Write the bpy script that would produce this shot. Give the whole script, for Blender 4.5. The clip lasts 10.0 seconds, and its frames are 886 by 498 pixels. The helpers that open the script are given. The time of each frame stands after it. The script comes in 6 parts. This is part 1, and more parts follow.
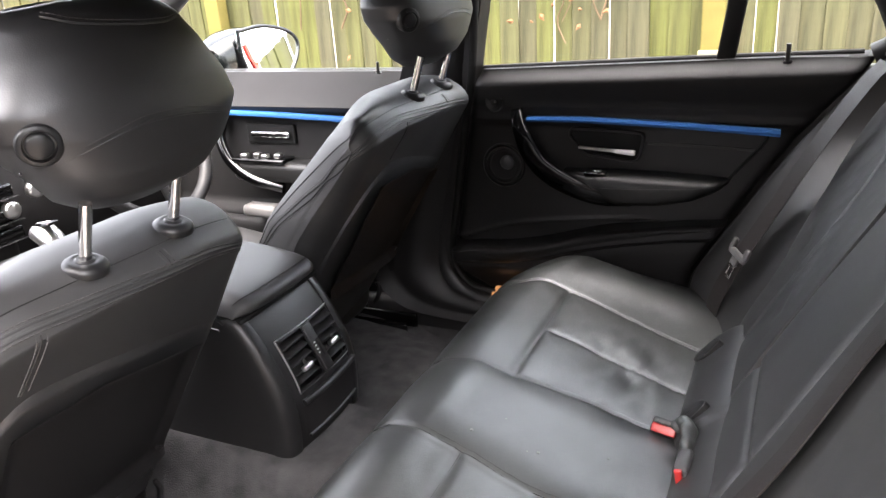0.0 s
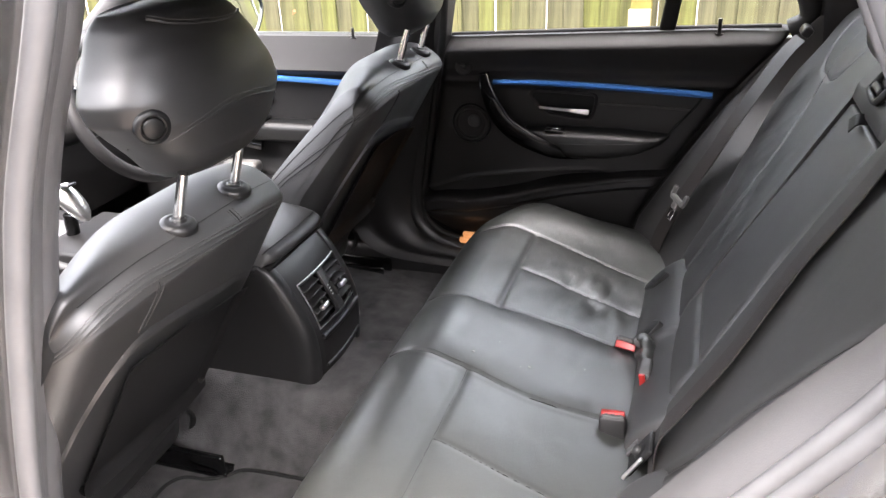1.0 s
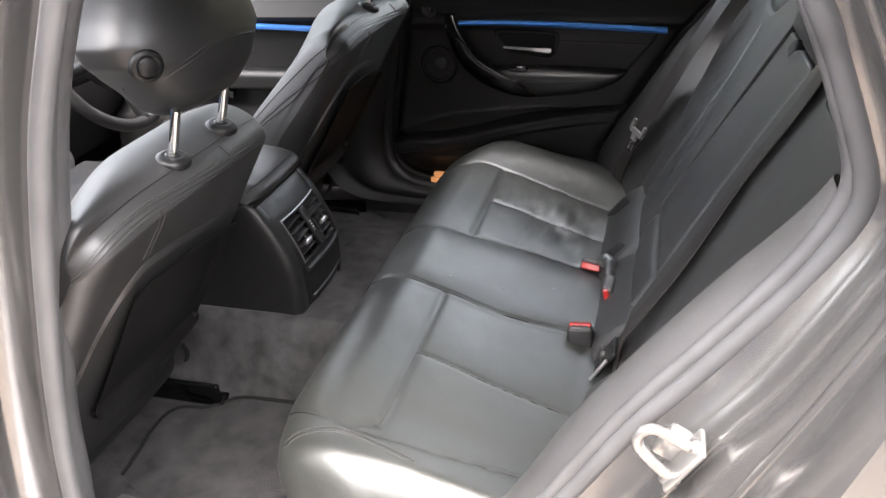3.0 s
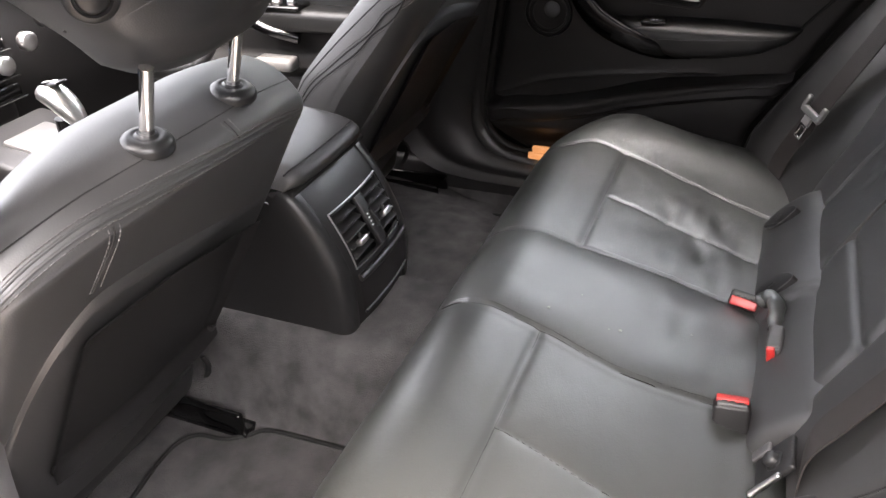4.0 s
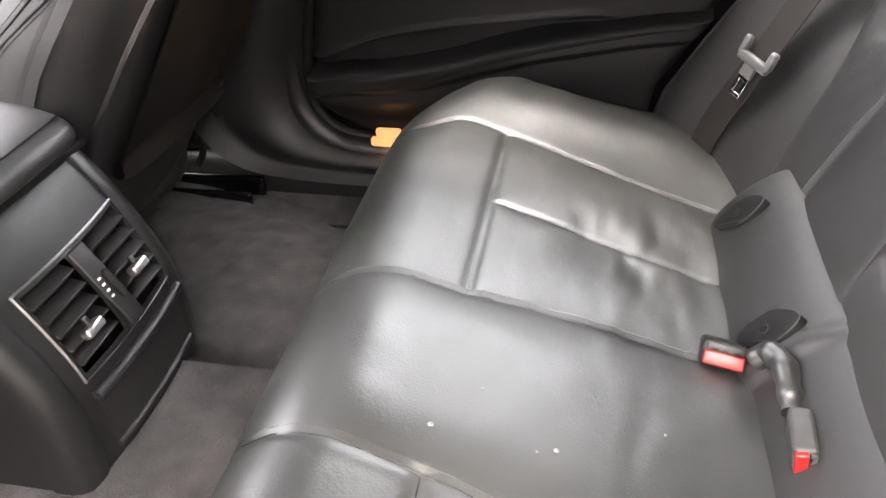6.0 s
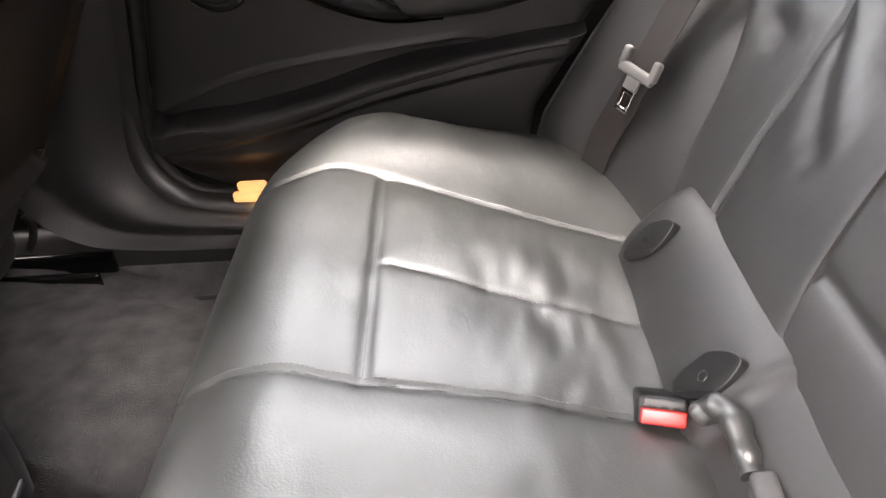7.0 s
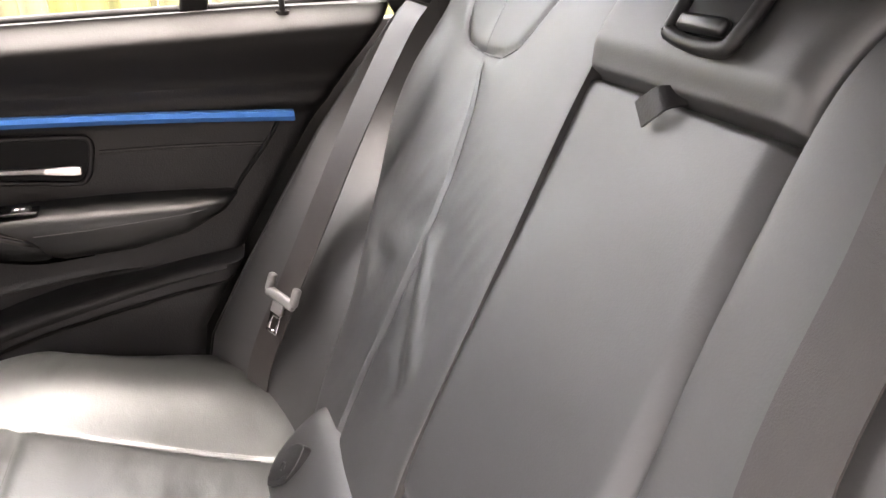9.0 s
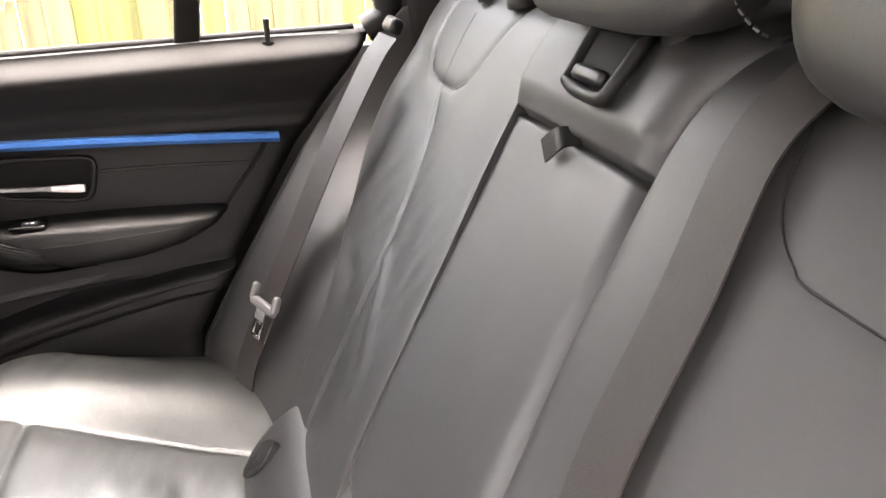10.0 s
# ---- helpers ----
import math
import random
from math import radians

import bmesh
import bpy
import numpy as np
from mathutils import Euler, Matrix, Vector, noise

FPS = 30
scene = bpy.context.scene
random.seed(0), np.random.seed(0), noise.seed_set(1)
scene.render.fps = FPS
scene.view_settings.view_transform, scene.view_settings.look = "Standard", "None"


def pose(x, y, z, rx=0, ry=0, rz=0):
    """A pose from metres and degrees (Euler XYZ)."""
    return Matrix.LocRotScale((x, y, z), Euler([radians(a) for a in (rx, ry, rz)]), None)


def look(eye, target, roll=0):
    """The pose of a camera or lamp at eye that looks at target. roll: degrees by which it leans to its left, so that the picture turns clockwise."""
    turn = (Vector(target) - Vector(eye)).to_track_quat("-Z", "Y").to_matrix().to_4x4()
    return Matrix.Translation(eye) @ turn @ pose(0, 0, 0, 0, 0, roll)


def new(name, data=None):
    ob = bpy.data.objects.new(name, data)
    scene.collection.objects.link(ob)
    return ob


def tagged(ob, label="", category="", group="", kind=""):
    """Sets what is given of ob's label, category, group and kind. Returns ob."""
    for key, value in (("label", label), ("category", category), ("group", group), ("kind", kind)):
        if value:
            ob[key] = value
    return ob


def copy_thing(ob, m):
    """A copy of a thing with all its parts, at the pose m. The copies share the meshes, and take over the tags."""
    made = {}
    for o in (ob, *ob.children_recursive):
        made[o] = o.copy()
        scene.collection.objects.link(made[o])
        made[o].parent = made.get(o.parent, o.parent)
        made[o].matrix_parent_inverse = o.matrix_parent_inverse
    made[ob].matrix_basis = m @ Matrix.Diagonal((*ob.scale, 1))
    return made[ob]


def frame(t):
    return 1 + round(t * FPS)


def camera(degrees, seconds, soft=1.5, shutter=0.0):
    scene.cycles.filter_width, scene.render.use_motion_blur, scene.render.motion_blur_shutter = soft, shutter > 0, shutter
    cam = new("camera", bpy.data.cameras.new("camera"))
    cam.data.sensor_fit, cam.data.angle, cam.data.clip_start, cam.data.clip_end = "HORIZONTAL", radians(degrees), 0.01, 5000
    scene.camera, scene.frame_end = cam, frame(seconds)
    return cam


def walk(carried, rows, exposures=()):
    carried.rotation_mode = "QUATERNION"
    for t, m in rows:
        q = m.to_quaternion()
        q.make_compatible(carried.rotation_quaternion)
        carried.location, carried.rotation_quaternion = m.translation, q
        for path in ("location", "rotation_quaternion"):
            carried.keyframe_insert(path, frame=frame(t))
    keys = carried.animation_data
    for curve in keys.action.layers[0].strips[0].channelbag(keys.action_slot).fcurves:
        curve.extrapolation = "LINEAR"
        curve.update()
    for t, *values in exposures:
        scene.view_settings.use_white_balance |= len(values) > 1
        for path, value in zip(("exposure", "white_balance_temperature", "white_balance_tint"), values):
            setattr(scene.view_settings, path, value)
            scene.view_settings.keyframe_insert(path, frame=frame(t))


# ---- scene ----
from mathutils.bvhtree import BVHTree

cam = camera(61.1, 10.0)

PATH = [
    (0, (0.39, -0.938, 1.021), (-0.427, 0.739, 0.301), -4.2),
    (0.5, (0.357, -1.034, 1.069), (-0.347, 0.649, 0.251), -3.4),
    (1, (0.336, -1.162, 1.117), (-0.269, 0.536, 0.252), -3.1),
    (1.5, (0.344, -1.237, 1.133), (-0.191, 0.468, 0.235), -3.2),
    (2, (0.351, -1.277, 1.139), (-0.137, 0.429, 0.218), -3.2),
    (2.5, (0.358, -1.29, 1.137), (-0.124, 0.406, 0.193), -3.7),
    (2.7, (0.361, -1.299, 1.134), (-0.127, 0.388, 0.176), -3.8),
    (4, (0.224, -0.900, 1.013), (-0.488, 0.627, -0.066), -4.2),
    (4.5, (0.145, -0.788, 0.950), (-0.677, 0.625, -0.203), -2.9),
    (5, (0.080, -0.733, 0.920), (-0.753, 0.646, -0.266), -1.6),
    (5.5, (0.094, -0.615, 0.886), (-0.473, 0.913, -0.274), -1.4),
    (5.7, (0.104, -0.556, 0.862), (-0.356, 1.011, -0.293), -1.8),
    (6.8, (0.085, -0.369, 0.795), (-0.023, 1.252, -0.371), -4.2),
    (7, (0.089, -0.358, 0.801), (0.041, 1.292, -0.328), -4.1),
    (7.5, (0.108, -0.334, 0.837), (0.204, 1.376, -0.195), -3.7),
    (8, (0.131, -0.337, 0.861), (0.409, 1.416, -0.061), -2.4),
    (8.5, (0.178, -0.369, 0.866), (0.679, 1.399, 0.076), -1.0),
    (9, (0.26, -0.392, 0.884), (0.801, 1.371, 0.11), -0.9),
    (9.5, (0.289, -0.424, 0.897), (0.845, 1.337, 0.129), -0.9),
    (10, (0.323, -0.48, 0.926), (0.788, 1.307, 0.16), -1.5),
]
walk(cam, [(t, look(eye, target, roll)) for t, eye, target, roll in PATH],
     exposures=[(0.0, 4.25, 6750, 15), (0.5, 4.5, 6800, 15), (1.0, 4.42, 6750, 15), (2.0, 4.12, 6700, 13), (2.7, 4.0, 6700, 13), (4.0, 4.4, 6950, 16), (5.0, 5.05, 7200, 17), (5.7, 5.2, 7250, 17), (7.0, 5.4, 7350, 18), (8.0, 5.55, 7450, 19), (10.0, 5.56, 7450, 19)])

# ---- light: overcast daylight ----
world = bpy.data.worlds.new("overcast_sky")
scene.world = world
world.use_nodes = True
wn, wl = world.node_tree.nodes, world.node_tree.links
sky = wn.new("ShaderNodeTexSky")
sky.sky_type, sky.sun_disc = "NISHITA", False
sky.sun_elevation, sky.sun_rotation = radians(74), radians(167)
sky.air_density, sky.dust_density, sky.ozone_density = 1.2, 4.5, 0.6
hue = wn.new("ShaderNodeHueSaturation")
hue.inputs["Saturation"].default_value = 0.35
wl.new(sky.outputs[0], hue.inputs["Color"])
bg = wn["Background"]
wl.new(hue.outputs[0], bg.inputs[0])
bg.inputs[1].default_value = 0.15

sun = new("sun", bpy.data.lights.new("sun", "SUN"))
sun.data.energy, sun.data.angle, sun.data.color = 1.1, radians(95), (1.0, 0.98, 0.95)
sun.matrix_world = look((0.33, -1.4, 5.0), (0, 0, 0))


# ---- materials ----
def material(name, color, rough=0.5, metal=0.0, spec=0.5, grain=0.0, grain_scale=300.0, vary=0.0, vary_scale=8.0, dark=None, cell=False, coat=0.0, rough_vary=0.0, ior=1.5, crease=0.0):
    m = bpy.data.materials.new(name)
    m.use_nodes = True
    nt = m.node_tree
    n, l = nt.nodes, nt.links
    p = n["Principled BSDF"]
    p.inputs["Base Color"].default_value = (*color, 1)
    p.inputs["Roughness"].default_value = rough
    p.inputs["Metallic"].default_value = metal
    p.inputs["Specular IOR Level"].default_value = spec
    p.inputs["Coat Weight"].default_value = coat
    p.inputs["IOR"].default_value = ior
    p.inputs["Coat Roughness"].default_value = 0.05
    tc = n.new("ShaderNodeTexCoord")
    if vary > 0:
        nz = n.new("ShaderNodeTexNoise")
        nz.inputs["Scale"].default_value, nz.inputs["Detail"].default_value = vary_scale, 6
        l.new(tc.outputs["Object"], nz.inputs["Vector"])
        ramp = n.new("ShaderNodeMapRange")
        ramp.inputs[1].default_value, ramp.inputs[2].default_value = 0.3, 0.7
        l.new(nz.outputs[0], ramp.inputs[0])
        mix = n.new("ShaderNodeMix")
        mix.data_type = "RGBA"
        d = dark or tuple(c * (1 - vary) for c in color)
        mix.inputs[6].default_value = (*d, 1)
        mix.inputs[7].default_value = (*[min(1, c * (1 + vary * 0.5)) for c in color], 1)
        l.new(ramp.outputs[0], mix.inputs[0])
        l.new(mix.outputs[2], p.inputs["Base Color"])
        if rough_vary > 0:
            rr = n.new("ShaderNodeMapRange")
            rr.inputs[1].default_value, rr.inputs[2].default_value = 0.3, 0.7
            rr.inputs[3].default_value, rr.inputs[4].default_value = rough - rough_vary, rough + rough_vary
            l.new(nz.outputs[0], rr.inputs[0])
            l.new(rr.outputs[0], p.inputs["Roughness"])
    if grain > 0:
        if cell:
            tex = n.new("ShaderNodeTexVoronoi")
            tex.feature = "SMOOTH_F1"
            tex.inputs["Scale"].default_value = grain_scale
            l.new(tc.outputs["Object"], tex.inputs["Vector"])
        else:
            tex = n.new("ShaderNodeTexNoise")
            tex.inputs["Scale"].default_value, tex.inputs["Detail"].default_value = grain_scale, 4
            l.new(tc.outputs["Object"], tex.inputs["Vector"])
        b = n.new("ShaderNodeBump")
        b.inputs["Strength"].default_value, b.inputs["Distance"].default_value = grain, 0.002
        l.new(tex.outputs[0], b.inputs["Height"])
        l.new(b.outputs[0], p.inputs["Normal"])
        if crease > 0:
            # slack skin: long shallow wrinkles under the grain
            mp = n.new("ShaderNodeMapping")
            mp.inputs["Scale"].default_value = (1.0, 0.55, 1.0)
            mp.inputs["Rotation"].default_value = (0.3, 0.2, 0.6)
            l.new(tc.outputs["Object"], mp.inputs[0])
            wr = n.new("ShaderNodeTexNoise")
            wr.inputs["Scale"].default_value, wr.inputs["Detail"].default_value = 55, 5
            wr.inputs["Distortion"].default_value = 0.8
            l.new(mp.outputs[0], wr.inputs["Vector"])
            bw = n.new("ShaderNodeBump")
            bw.inputs["Strength"].default_value, bw.inputs["Distance"].default_value = crease, 0.004
            l.new(wr.outputs[0], bw.inputs["Height"])
            l.new(bw.outputs[0], b.inputs["Normal"])
    return m


# faint green in this black stands in for reflected surroundings
LEATHER = material("black_leather", (0.0148, 0.0160, 0.0144), 0.43, spec=0.95, grain=0.075, grain_scale=560, vary=0.25, vary_scale=9, cell=True, rough_vary=0.06, ior=1.6, crease=0.085)
# smoother copy of the same leather, made duller to keep bright spots down
LEATHER_PANEL = material("taut_leather_dimmed", (0.0160, 0.0155, 0.0153), 0.52, spec=0.55, grain=0.035, grain_scale=650, vary=0.2, vary_scale=6, cell=True, rough_vary=0.05, ior=1.55)
LEATHER_SMOOTH = material("smooth_leather", (0.0155, 0.0152, 0.0153), 0.51, spec=0.72, grain=0.05, grain_scale=650, vary=0.2, vary_scale=5, cell=True, rough_vary=0.04, ior=1.6)
LEATHER_MATT = material("matt_leather", (0.0150, 0.0148, 0.0151), 0.48, spec=0.9, grain=0.06, grain_scale=700, vary=0.25, vary_scale=7, cell=True, rough_vary=0.05)
SOFT = material("soft_black_plastic", (0.0090, 0.0084, 0.0088), 0.52, spec=0.35, grain=0.12, grain_scale=500, vary=0.2, vary_scale=6, cell=True)
HARD = material("hard_black_plastic", (0.0085, 0.0082, 0.0084), 0.42, spec=0.4, grain=0.08, grain_scale=700, vary=0.2, vary_scale=9)
SATIN = material("satin_grey_plastic", (0.0095, 0.0095, 0.0098), 0.40, spec=0.4, grain=0.04, grain_scale=800, vary=0.15, vary_scale=9)
GREY = material("grey_trim_plastic", (0.050, 0.0488, 0.0500), 0.5, spec=0.4, grain=0.1, grain_scale=700, vary=0.15, vary_scale=9)
# near-black for black fittings, and for recesses whose shade is put into colour
DARK = material("black_and_recess_shade", (0.006, 0.006, 0.006), 0.7, spec=0.2, vary=0.2)
CARPET = material("dark_grey_carpet", (0.045, 0.0436, 0.0443), 0.95, spec=0.1, grain=1.0, grain_scale=420, vary=0.45, vary_scale=24)
MAT = material("black_floor_mat", (0.040, 0.0387, 0.0394), 0.95, spec=0.1, grain=1.0, grain_scale=420, vary=0.40, vary_scale=20)
GLOSS = material("gloss_black", (0.0020, 0.0020, 0.0021), 0.06, spec=0.45, vary=0.1)
CHROME = material("chrome", (0.75, 0.74, 0.73), 0.12, metal=1.0, vary=0.05, vary_scale=40)
SATIN_CHROME = material("satin_chrome", (0.62, 0.61, 0.60), 0.30, metal=1.0, vary=0.08, vary_scale=60)
BLUE = material("blue_anodised_trim", (0.030, 0.118, 0.33), 0.42, spec=0.3, vary=0.06, vary_scale=30, grain=0.03, grain_scale=900)
# same rubber as the near seals, with the far side's shade in its colour
SEAL_DARK = material("seal_rubber_darkened", (0.007, 0.007, 0.007), 0.6, spec=0.2, vary=0.2, vary_scale=20)
# gloss black with weakened reflections, standing in for dark surroundings mirrored in it
HANDLE = material("gloss_black_dimmed", (0.0016, 0.0016, 0.0017), 0.12, spec=0.16, vary=0.1)
CRUMB = material("pale_crumb", (0.20, 0.195, 0.18), 0.8, spec=0.2, vary=0.1)
ARM = material("black_armrest_leather", (0.0075, 0.0075, 0.0074), 0.45, spec=0.35, grain=0.05, grain_scale=600, vary=0.2, vary_scale=9, cell=True)
POCKET = material("black_pocket_panel", (0.0075, 0.0072, 0.0075), 0.5, spec=0.3, grain=0.1, grain_scale=700, vary=0.25, vary_scale=8)
# same plastic as the door card, lightened where light catches it
TOP = material("black_door_plastic_lightened", (0.012, 0.0115, 0.0117), 0.58, spec=0.22, grain=0.05, grain_scale=600, vary=0.2, vary_scale=6, cell=True)
EDGE = material("mid_grey_plastic", (0.05, 0.049, 0.049), 0.5, spec=0.3, vary=0.2, vary_scale=80)
# near pillar trim and seal, lightened as if lit by open sky
PILLAR = material("pillar_grey_lightened", (0.11, 0.109, 0.112), 0.45, spec=0.5, grain=0.06, grain_scale=500, vary=0.15, vary_scale=14)
# near opening's seal: rubber with daylight mixed into its colour
RUBBER = material("seal_rubber_lightened", (0.060, 0.0595, 0.0615), 0.5, spec=0.4, grain=0.05, grain_scale=400, vary=0.2, vary_scale=20)
PAINT = material("grey_metallic_paint", (0.22, 0.215, 0.212), 0.26, metal=0.85, spec=0.5, coat=0.45, vary=0.08, vary_scale=900)
WEB = material("black_seat_belt_webbing", (0.0175, 0.0146, 0.0135), 0.50, spec=0.35, grain=0.15, grain_scale=900, vary=0.12, vary_scale=60)
RED = material("red_buckle_button", (0.30, 0.014, 0.012), 0.4, spec=0.5, vary=0.08, vary_scale=60)
TONGUE = material("grey_buckle_plastic", (0.11, 0.107, 0.104), 0.45, spec=0.5, vary=0.08, vary_scale=60)
THREAD = material("grey_thread", (0.085, 0.082, 0.080), 0.7, spec=0.3, vary=0.2, vary_scale=300)
LINER = material("anthracite_headliner", (0.03, 0.0295, 0.029), 0.9, spec=0.2, grain=0.3, grain_scale=800, vary=0.06)
WHITE = material("white_marking", (0.75, 0.75, 0.75), 0.5, vary=0.03)
ZINC = material("zinc_plated_steel", (0.42, 0.41, 0.40), 0.35, metal=0.9, vary=0.15, vary_scale=60)
MOSS = material("mossy_larch_board", (0.062, 0.060, 0.026), 0.85, spec=0.2, grain=0.5, grain_scale=60, vary=0.5, vary_scale=3.0, dark=(0.034, 0.029, 0.018))
POST = material("new_timber_post", (0.105, 0.085, 0.022), 0.8, spec=0.2, grain=0.3, grain_scale=50, vary=0.25, vary_scale=6)
BLOCK = material("pale_cut_timber", (0.16, 0.13, 0.085), 0.8, spec=0.2, grain=0.3, grain_scale=50, vary=0.15, vary_scale=12)
EARTH = material("gravel_drive", (0.27, 0.225, 0.19), 0.9, spec=0.2, grain=0.8, grain_scale=60, vary=0.4, vary_scale=12)
BRICK = material("brown_render", (0.26, 0.235, 0.21), 0.9, spec=0.2, grain=0.4, grain_scale=80, vary=0.25, vary_scale=3)
TWIG = material("brown_twig", (0.085, 0.055, 0.032), 0.85, spec=0.2, vary=0.3, vary_scale=30)
LEAF_BROWN = material("dry_brown_leaf", (0.16, 0.075, 0.035), 0.8, spec=0.2, vary=0.5, vary_scale=20)
MARK_RED = material("red_marking", (0.6, 0.05, 0.04), 0.3, vary=0.05)


def board_material():
    m = MOSS
    n, l = m.node_tree.nodes, m.node_tree.links
    p = n["Principled BSDF"]
    base = p.inputs["Base Color"].links[0].from_socket
    info = n.new("ShaderNodeObjectInfo")
    tint = n.new("ShaderNodeMix")
    tint.data_type = "RGBA"
    tint.inputs[6].default_value, tint.inputs[7].default_value = (0.050, 0.045, 0.030, 1), (0.072, 0.078, 0.013, 1)
    l.new(info.outputs["Random"], tint.inputs[0])
    mx = n.new("ShaderNodeMix")
    mx.data_type = "RGBA"
    mx.inputs[0].default_value = 0.5
    l.new(base, mx.inputs[6])
    l.new(tint.outputs[2], mx.inputs[7])
    streak = n.new("ShaderNodeTexNoise")
    mp = n.new("ShaderNodeMapping")
    tc = n.new("ShaderNodeTexCoord")
    mp.inputs["Scale"].default_value = (60, 60, 3)
    l.new(tc.outputs["Object"], mp.inputs[0])
    l.new(mp.outputs[0], streak.inputs["Vector"])
    streak.inputs["Scale"].default_value = 1.0
    rg = n.new("ShaderNodeMapRange")
    rg.inputs[1].default_value, rg.inputs[2].default_value, rg.inputs[3].default_value, rg.inputs[4].default_value = 0.3, 0.7, 0.6, 1.1
    l.new(streak.outputs[0], rg.inputs[0])
    mul = n.new("ShaderNodeMix")
    mul.data_type, mul.blend_type = "RGBA", "MULTIPLY"
    mul.inputs[0].default_value = 1.0
    l.new(mx.outputs[2], mul.inputs[6])
    l.new(rg.outputs[0], mul.inputs[7])
    l.new(mul.outputs[2], p.inputs["Base Color"])


board_material()

AMBER = bpy.data.materials.new("amber_courtesy_light")
AMBER.use_nodes = True
ap = AMBER.node_tree.nodes["Principled BSDF"]
ap.inputs["Base Color"].default_value = (0.08, 0.04, 0.02, 1)
ap.inputs["Emission Color"].default_value = (1.0, 0.44, 0.17, 1)
ap.inputs["Emission Strength"].default_value = 0.035

GLASS = bpy.data.materials.new("window_glass")
GLASS.use_nodes = True
gp = GLASS.node_tree.nodes["Principled BSDF"]
gp.inputs["Base Color"].default_value = (0.93, 0.97, 0.94, 1)
gp.inputs["Roughness"].default_value = 0.0
gp.inputs["Transmission Weight"].default_value = 1.0
gp.inputs["IOR"].default_value = 1.05

MIRROR = material("mirror_glass", (0.85, 0.87, 0.88), 0.02, metal=1.0)


# ---- mesh helpers ----
def empty(name, at=(0, 0, 0)):
    e = new(name)
    e.location = at
    return e


def finish(name, verts, faces, mat, parent=None, label="", smooth=True, sharp=True):
    me = bpy.data.meshes.new(name)
    me.from_pydata([tuple(v) for v in verts], [], faces)
    me.validate()
    if smooth:
        me.polygons.foreach_set("use_smooth", [True] * len(me.polygons))
        if sharp:
            me.set_sharp_from_angle(angle=radians(48))
    me.materials.append(mat)
    ob = new(name, me)
    if parent is not None:
        ob.parent = parent
        ob.matrix_parent_inverse = Matrix.Translation(-parent.location) if parent.type == "EMPTY" and parent.parent is None else Matrix()
    if label:
        ob["label"] = label
    return ob


def part(name, bm, mat, parent=None, label="", smooth=True):
    bmesh.ops.recalc_face_normals(bm, faces=bm.faces)
    verts = [v.co.copy() for v in bm.verts]
    bm.verts.index_update()
    faces = [[v.index for v in f.verts] for f in bm.faces]
    bm.free()
    return finish(name, verts, faces, mat, parent, label, smooth)


def rbox(cx, cy, cz, sx, sy, sz, bevel=0.004, m=None, seg=2):
    """A box with rounded edges."""
    bm = bmesh.new()
    bmesh.ops.create_cube(bm, size=1.0)
    bmesh.ops.scale(bm, vec=(sx, sy, sz), verts=bm.verts)
    if bevel:
        bmesh.ops.bevel(bm, geom=list(bm.edges), offset=min(bevel, 0.49 * min(sx, sy, sz)), segments=seg, profile=0.5, affect="EDGES")
    if m is not None:
        bm.transform(m)
    bmesh.ops.translate(bm, vec=(cx, cy, cz), verts=bm.verts)
    return bm


def surface(fn, nu, nv, back=0.0):
    """Vertices and faces of a sheet fn(u, v); with back, closed by a copy shifted by that vector."""
    verts = [fn(i / nu, j / nv) for i in range(nu + 1) for j in range(nv + 1)]
    faces = [[i * (nv + 1) + j, (i + 1) * (nv + 1) + j, (i + 1) * (nv + 1) + j + 1, i * (nv + 1) + j + 1] for i in range(nu) for j in range(nv)]
    if back:
        n0 = len(verts)
        rim = [i * (nv + 1) for i in range(nu + 1)] + [nu * (nv + 1) + j for j in range(1, nv + 1)]
        rim += [i * (nv + 1) + nv for i in range(nu - 1, -1, -1)] + [j for j in range(nv - 1, 0, -1)]
        verts += [tuple(np.array(verts[k]) + np.array(back)) for k in rim]
        m = len(rim)
        for k in range(m):
            faces.append([rim[k], n0 + k, n0 + (k + 1) % m, rim[(k + 1) % m]])
        faces.append([n0 + k for k in range(m)])
    return verts, faces


def loft(rings, caps=True):
    n = len(rings[0])
    verts = [p for r in rings for p in r]
    faces = [[a * n + k, a * n + (k + 1) % n, (a + 1) * n + (k + 1) % n, (a + 1) * n + k] for a in range(len(rings) - 1) for k in range(n)]
    if caps:
        faces += [[k for k in range(n)][::-1], [(len(rings) - 1) * n + k for k in range(n)]]
    return verts, faces


def smooth_line(points, n):
    """n + 1 points on a Catmull-Rom line through the given ones."""
    p = [Vector(q) for q in points]
    p = [2 * p[0] - p[1]] + p + [2 * p[-1] - p[-2]]
    out = []
    k = len(p) - 3
    for i in range(n + 1):
        f = min(i / n * k, k - 1e-6)
        a, t = int(f), f - int(f)
        q0, q1, q2, q3 = p[a:a + 4]
        out.append(0.5 * (2 * q1 + (q2 - q0) * t + (2 * q0 - 5 * q1 + 4 * q2 - q3) * t * t + (3 * q1 - q0 - 3 * q2 + q3) * t ** 3))
    return out


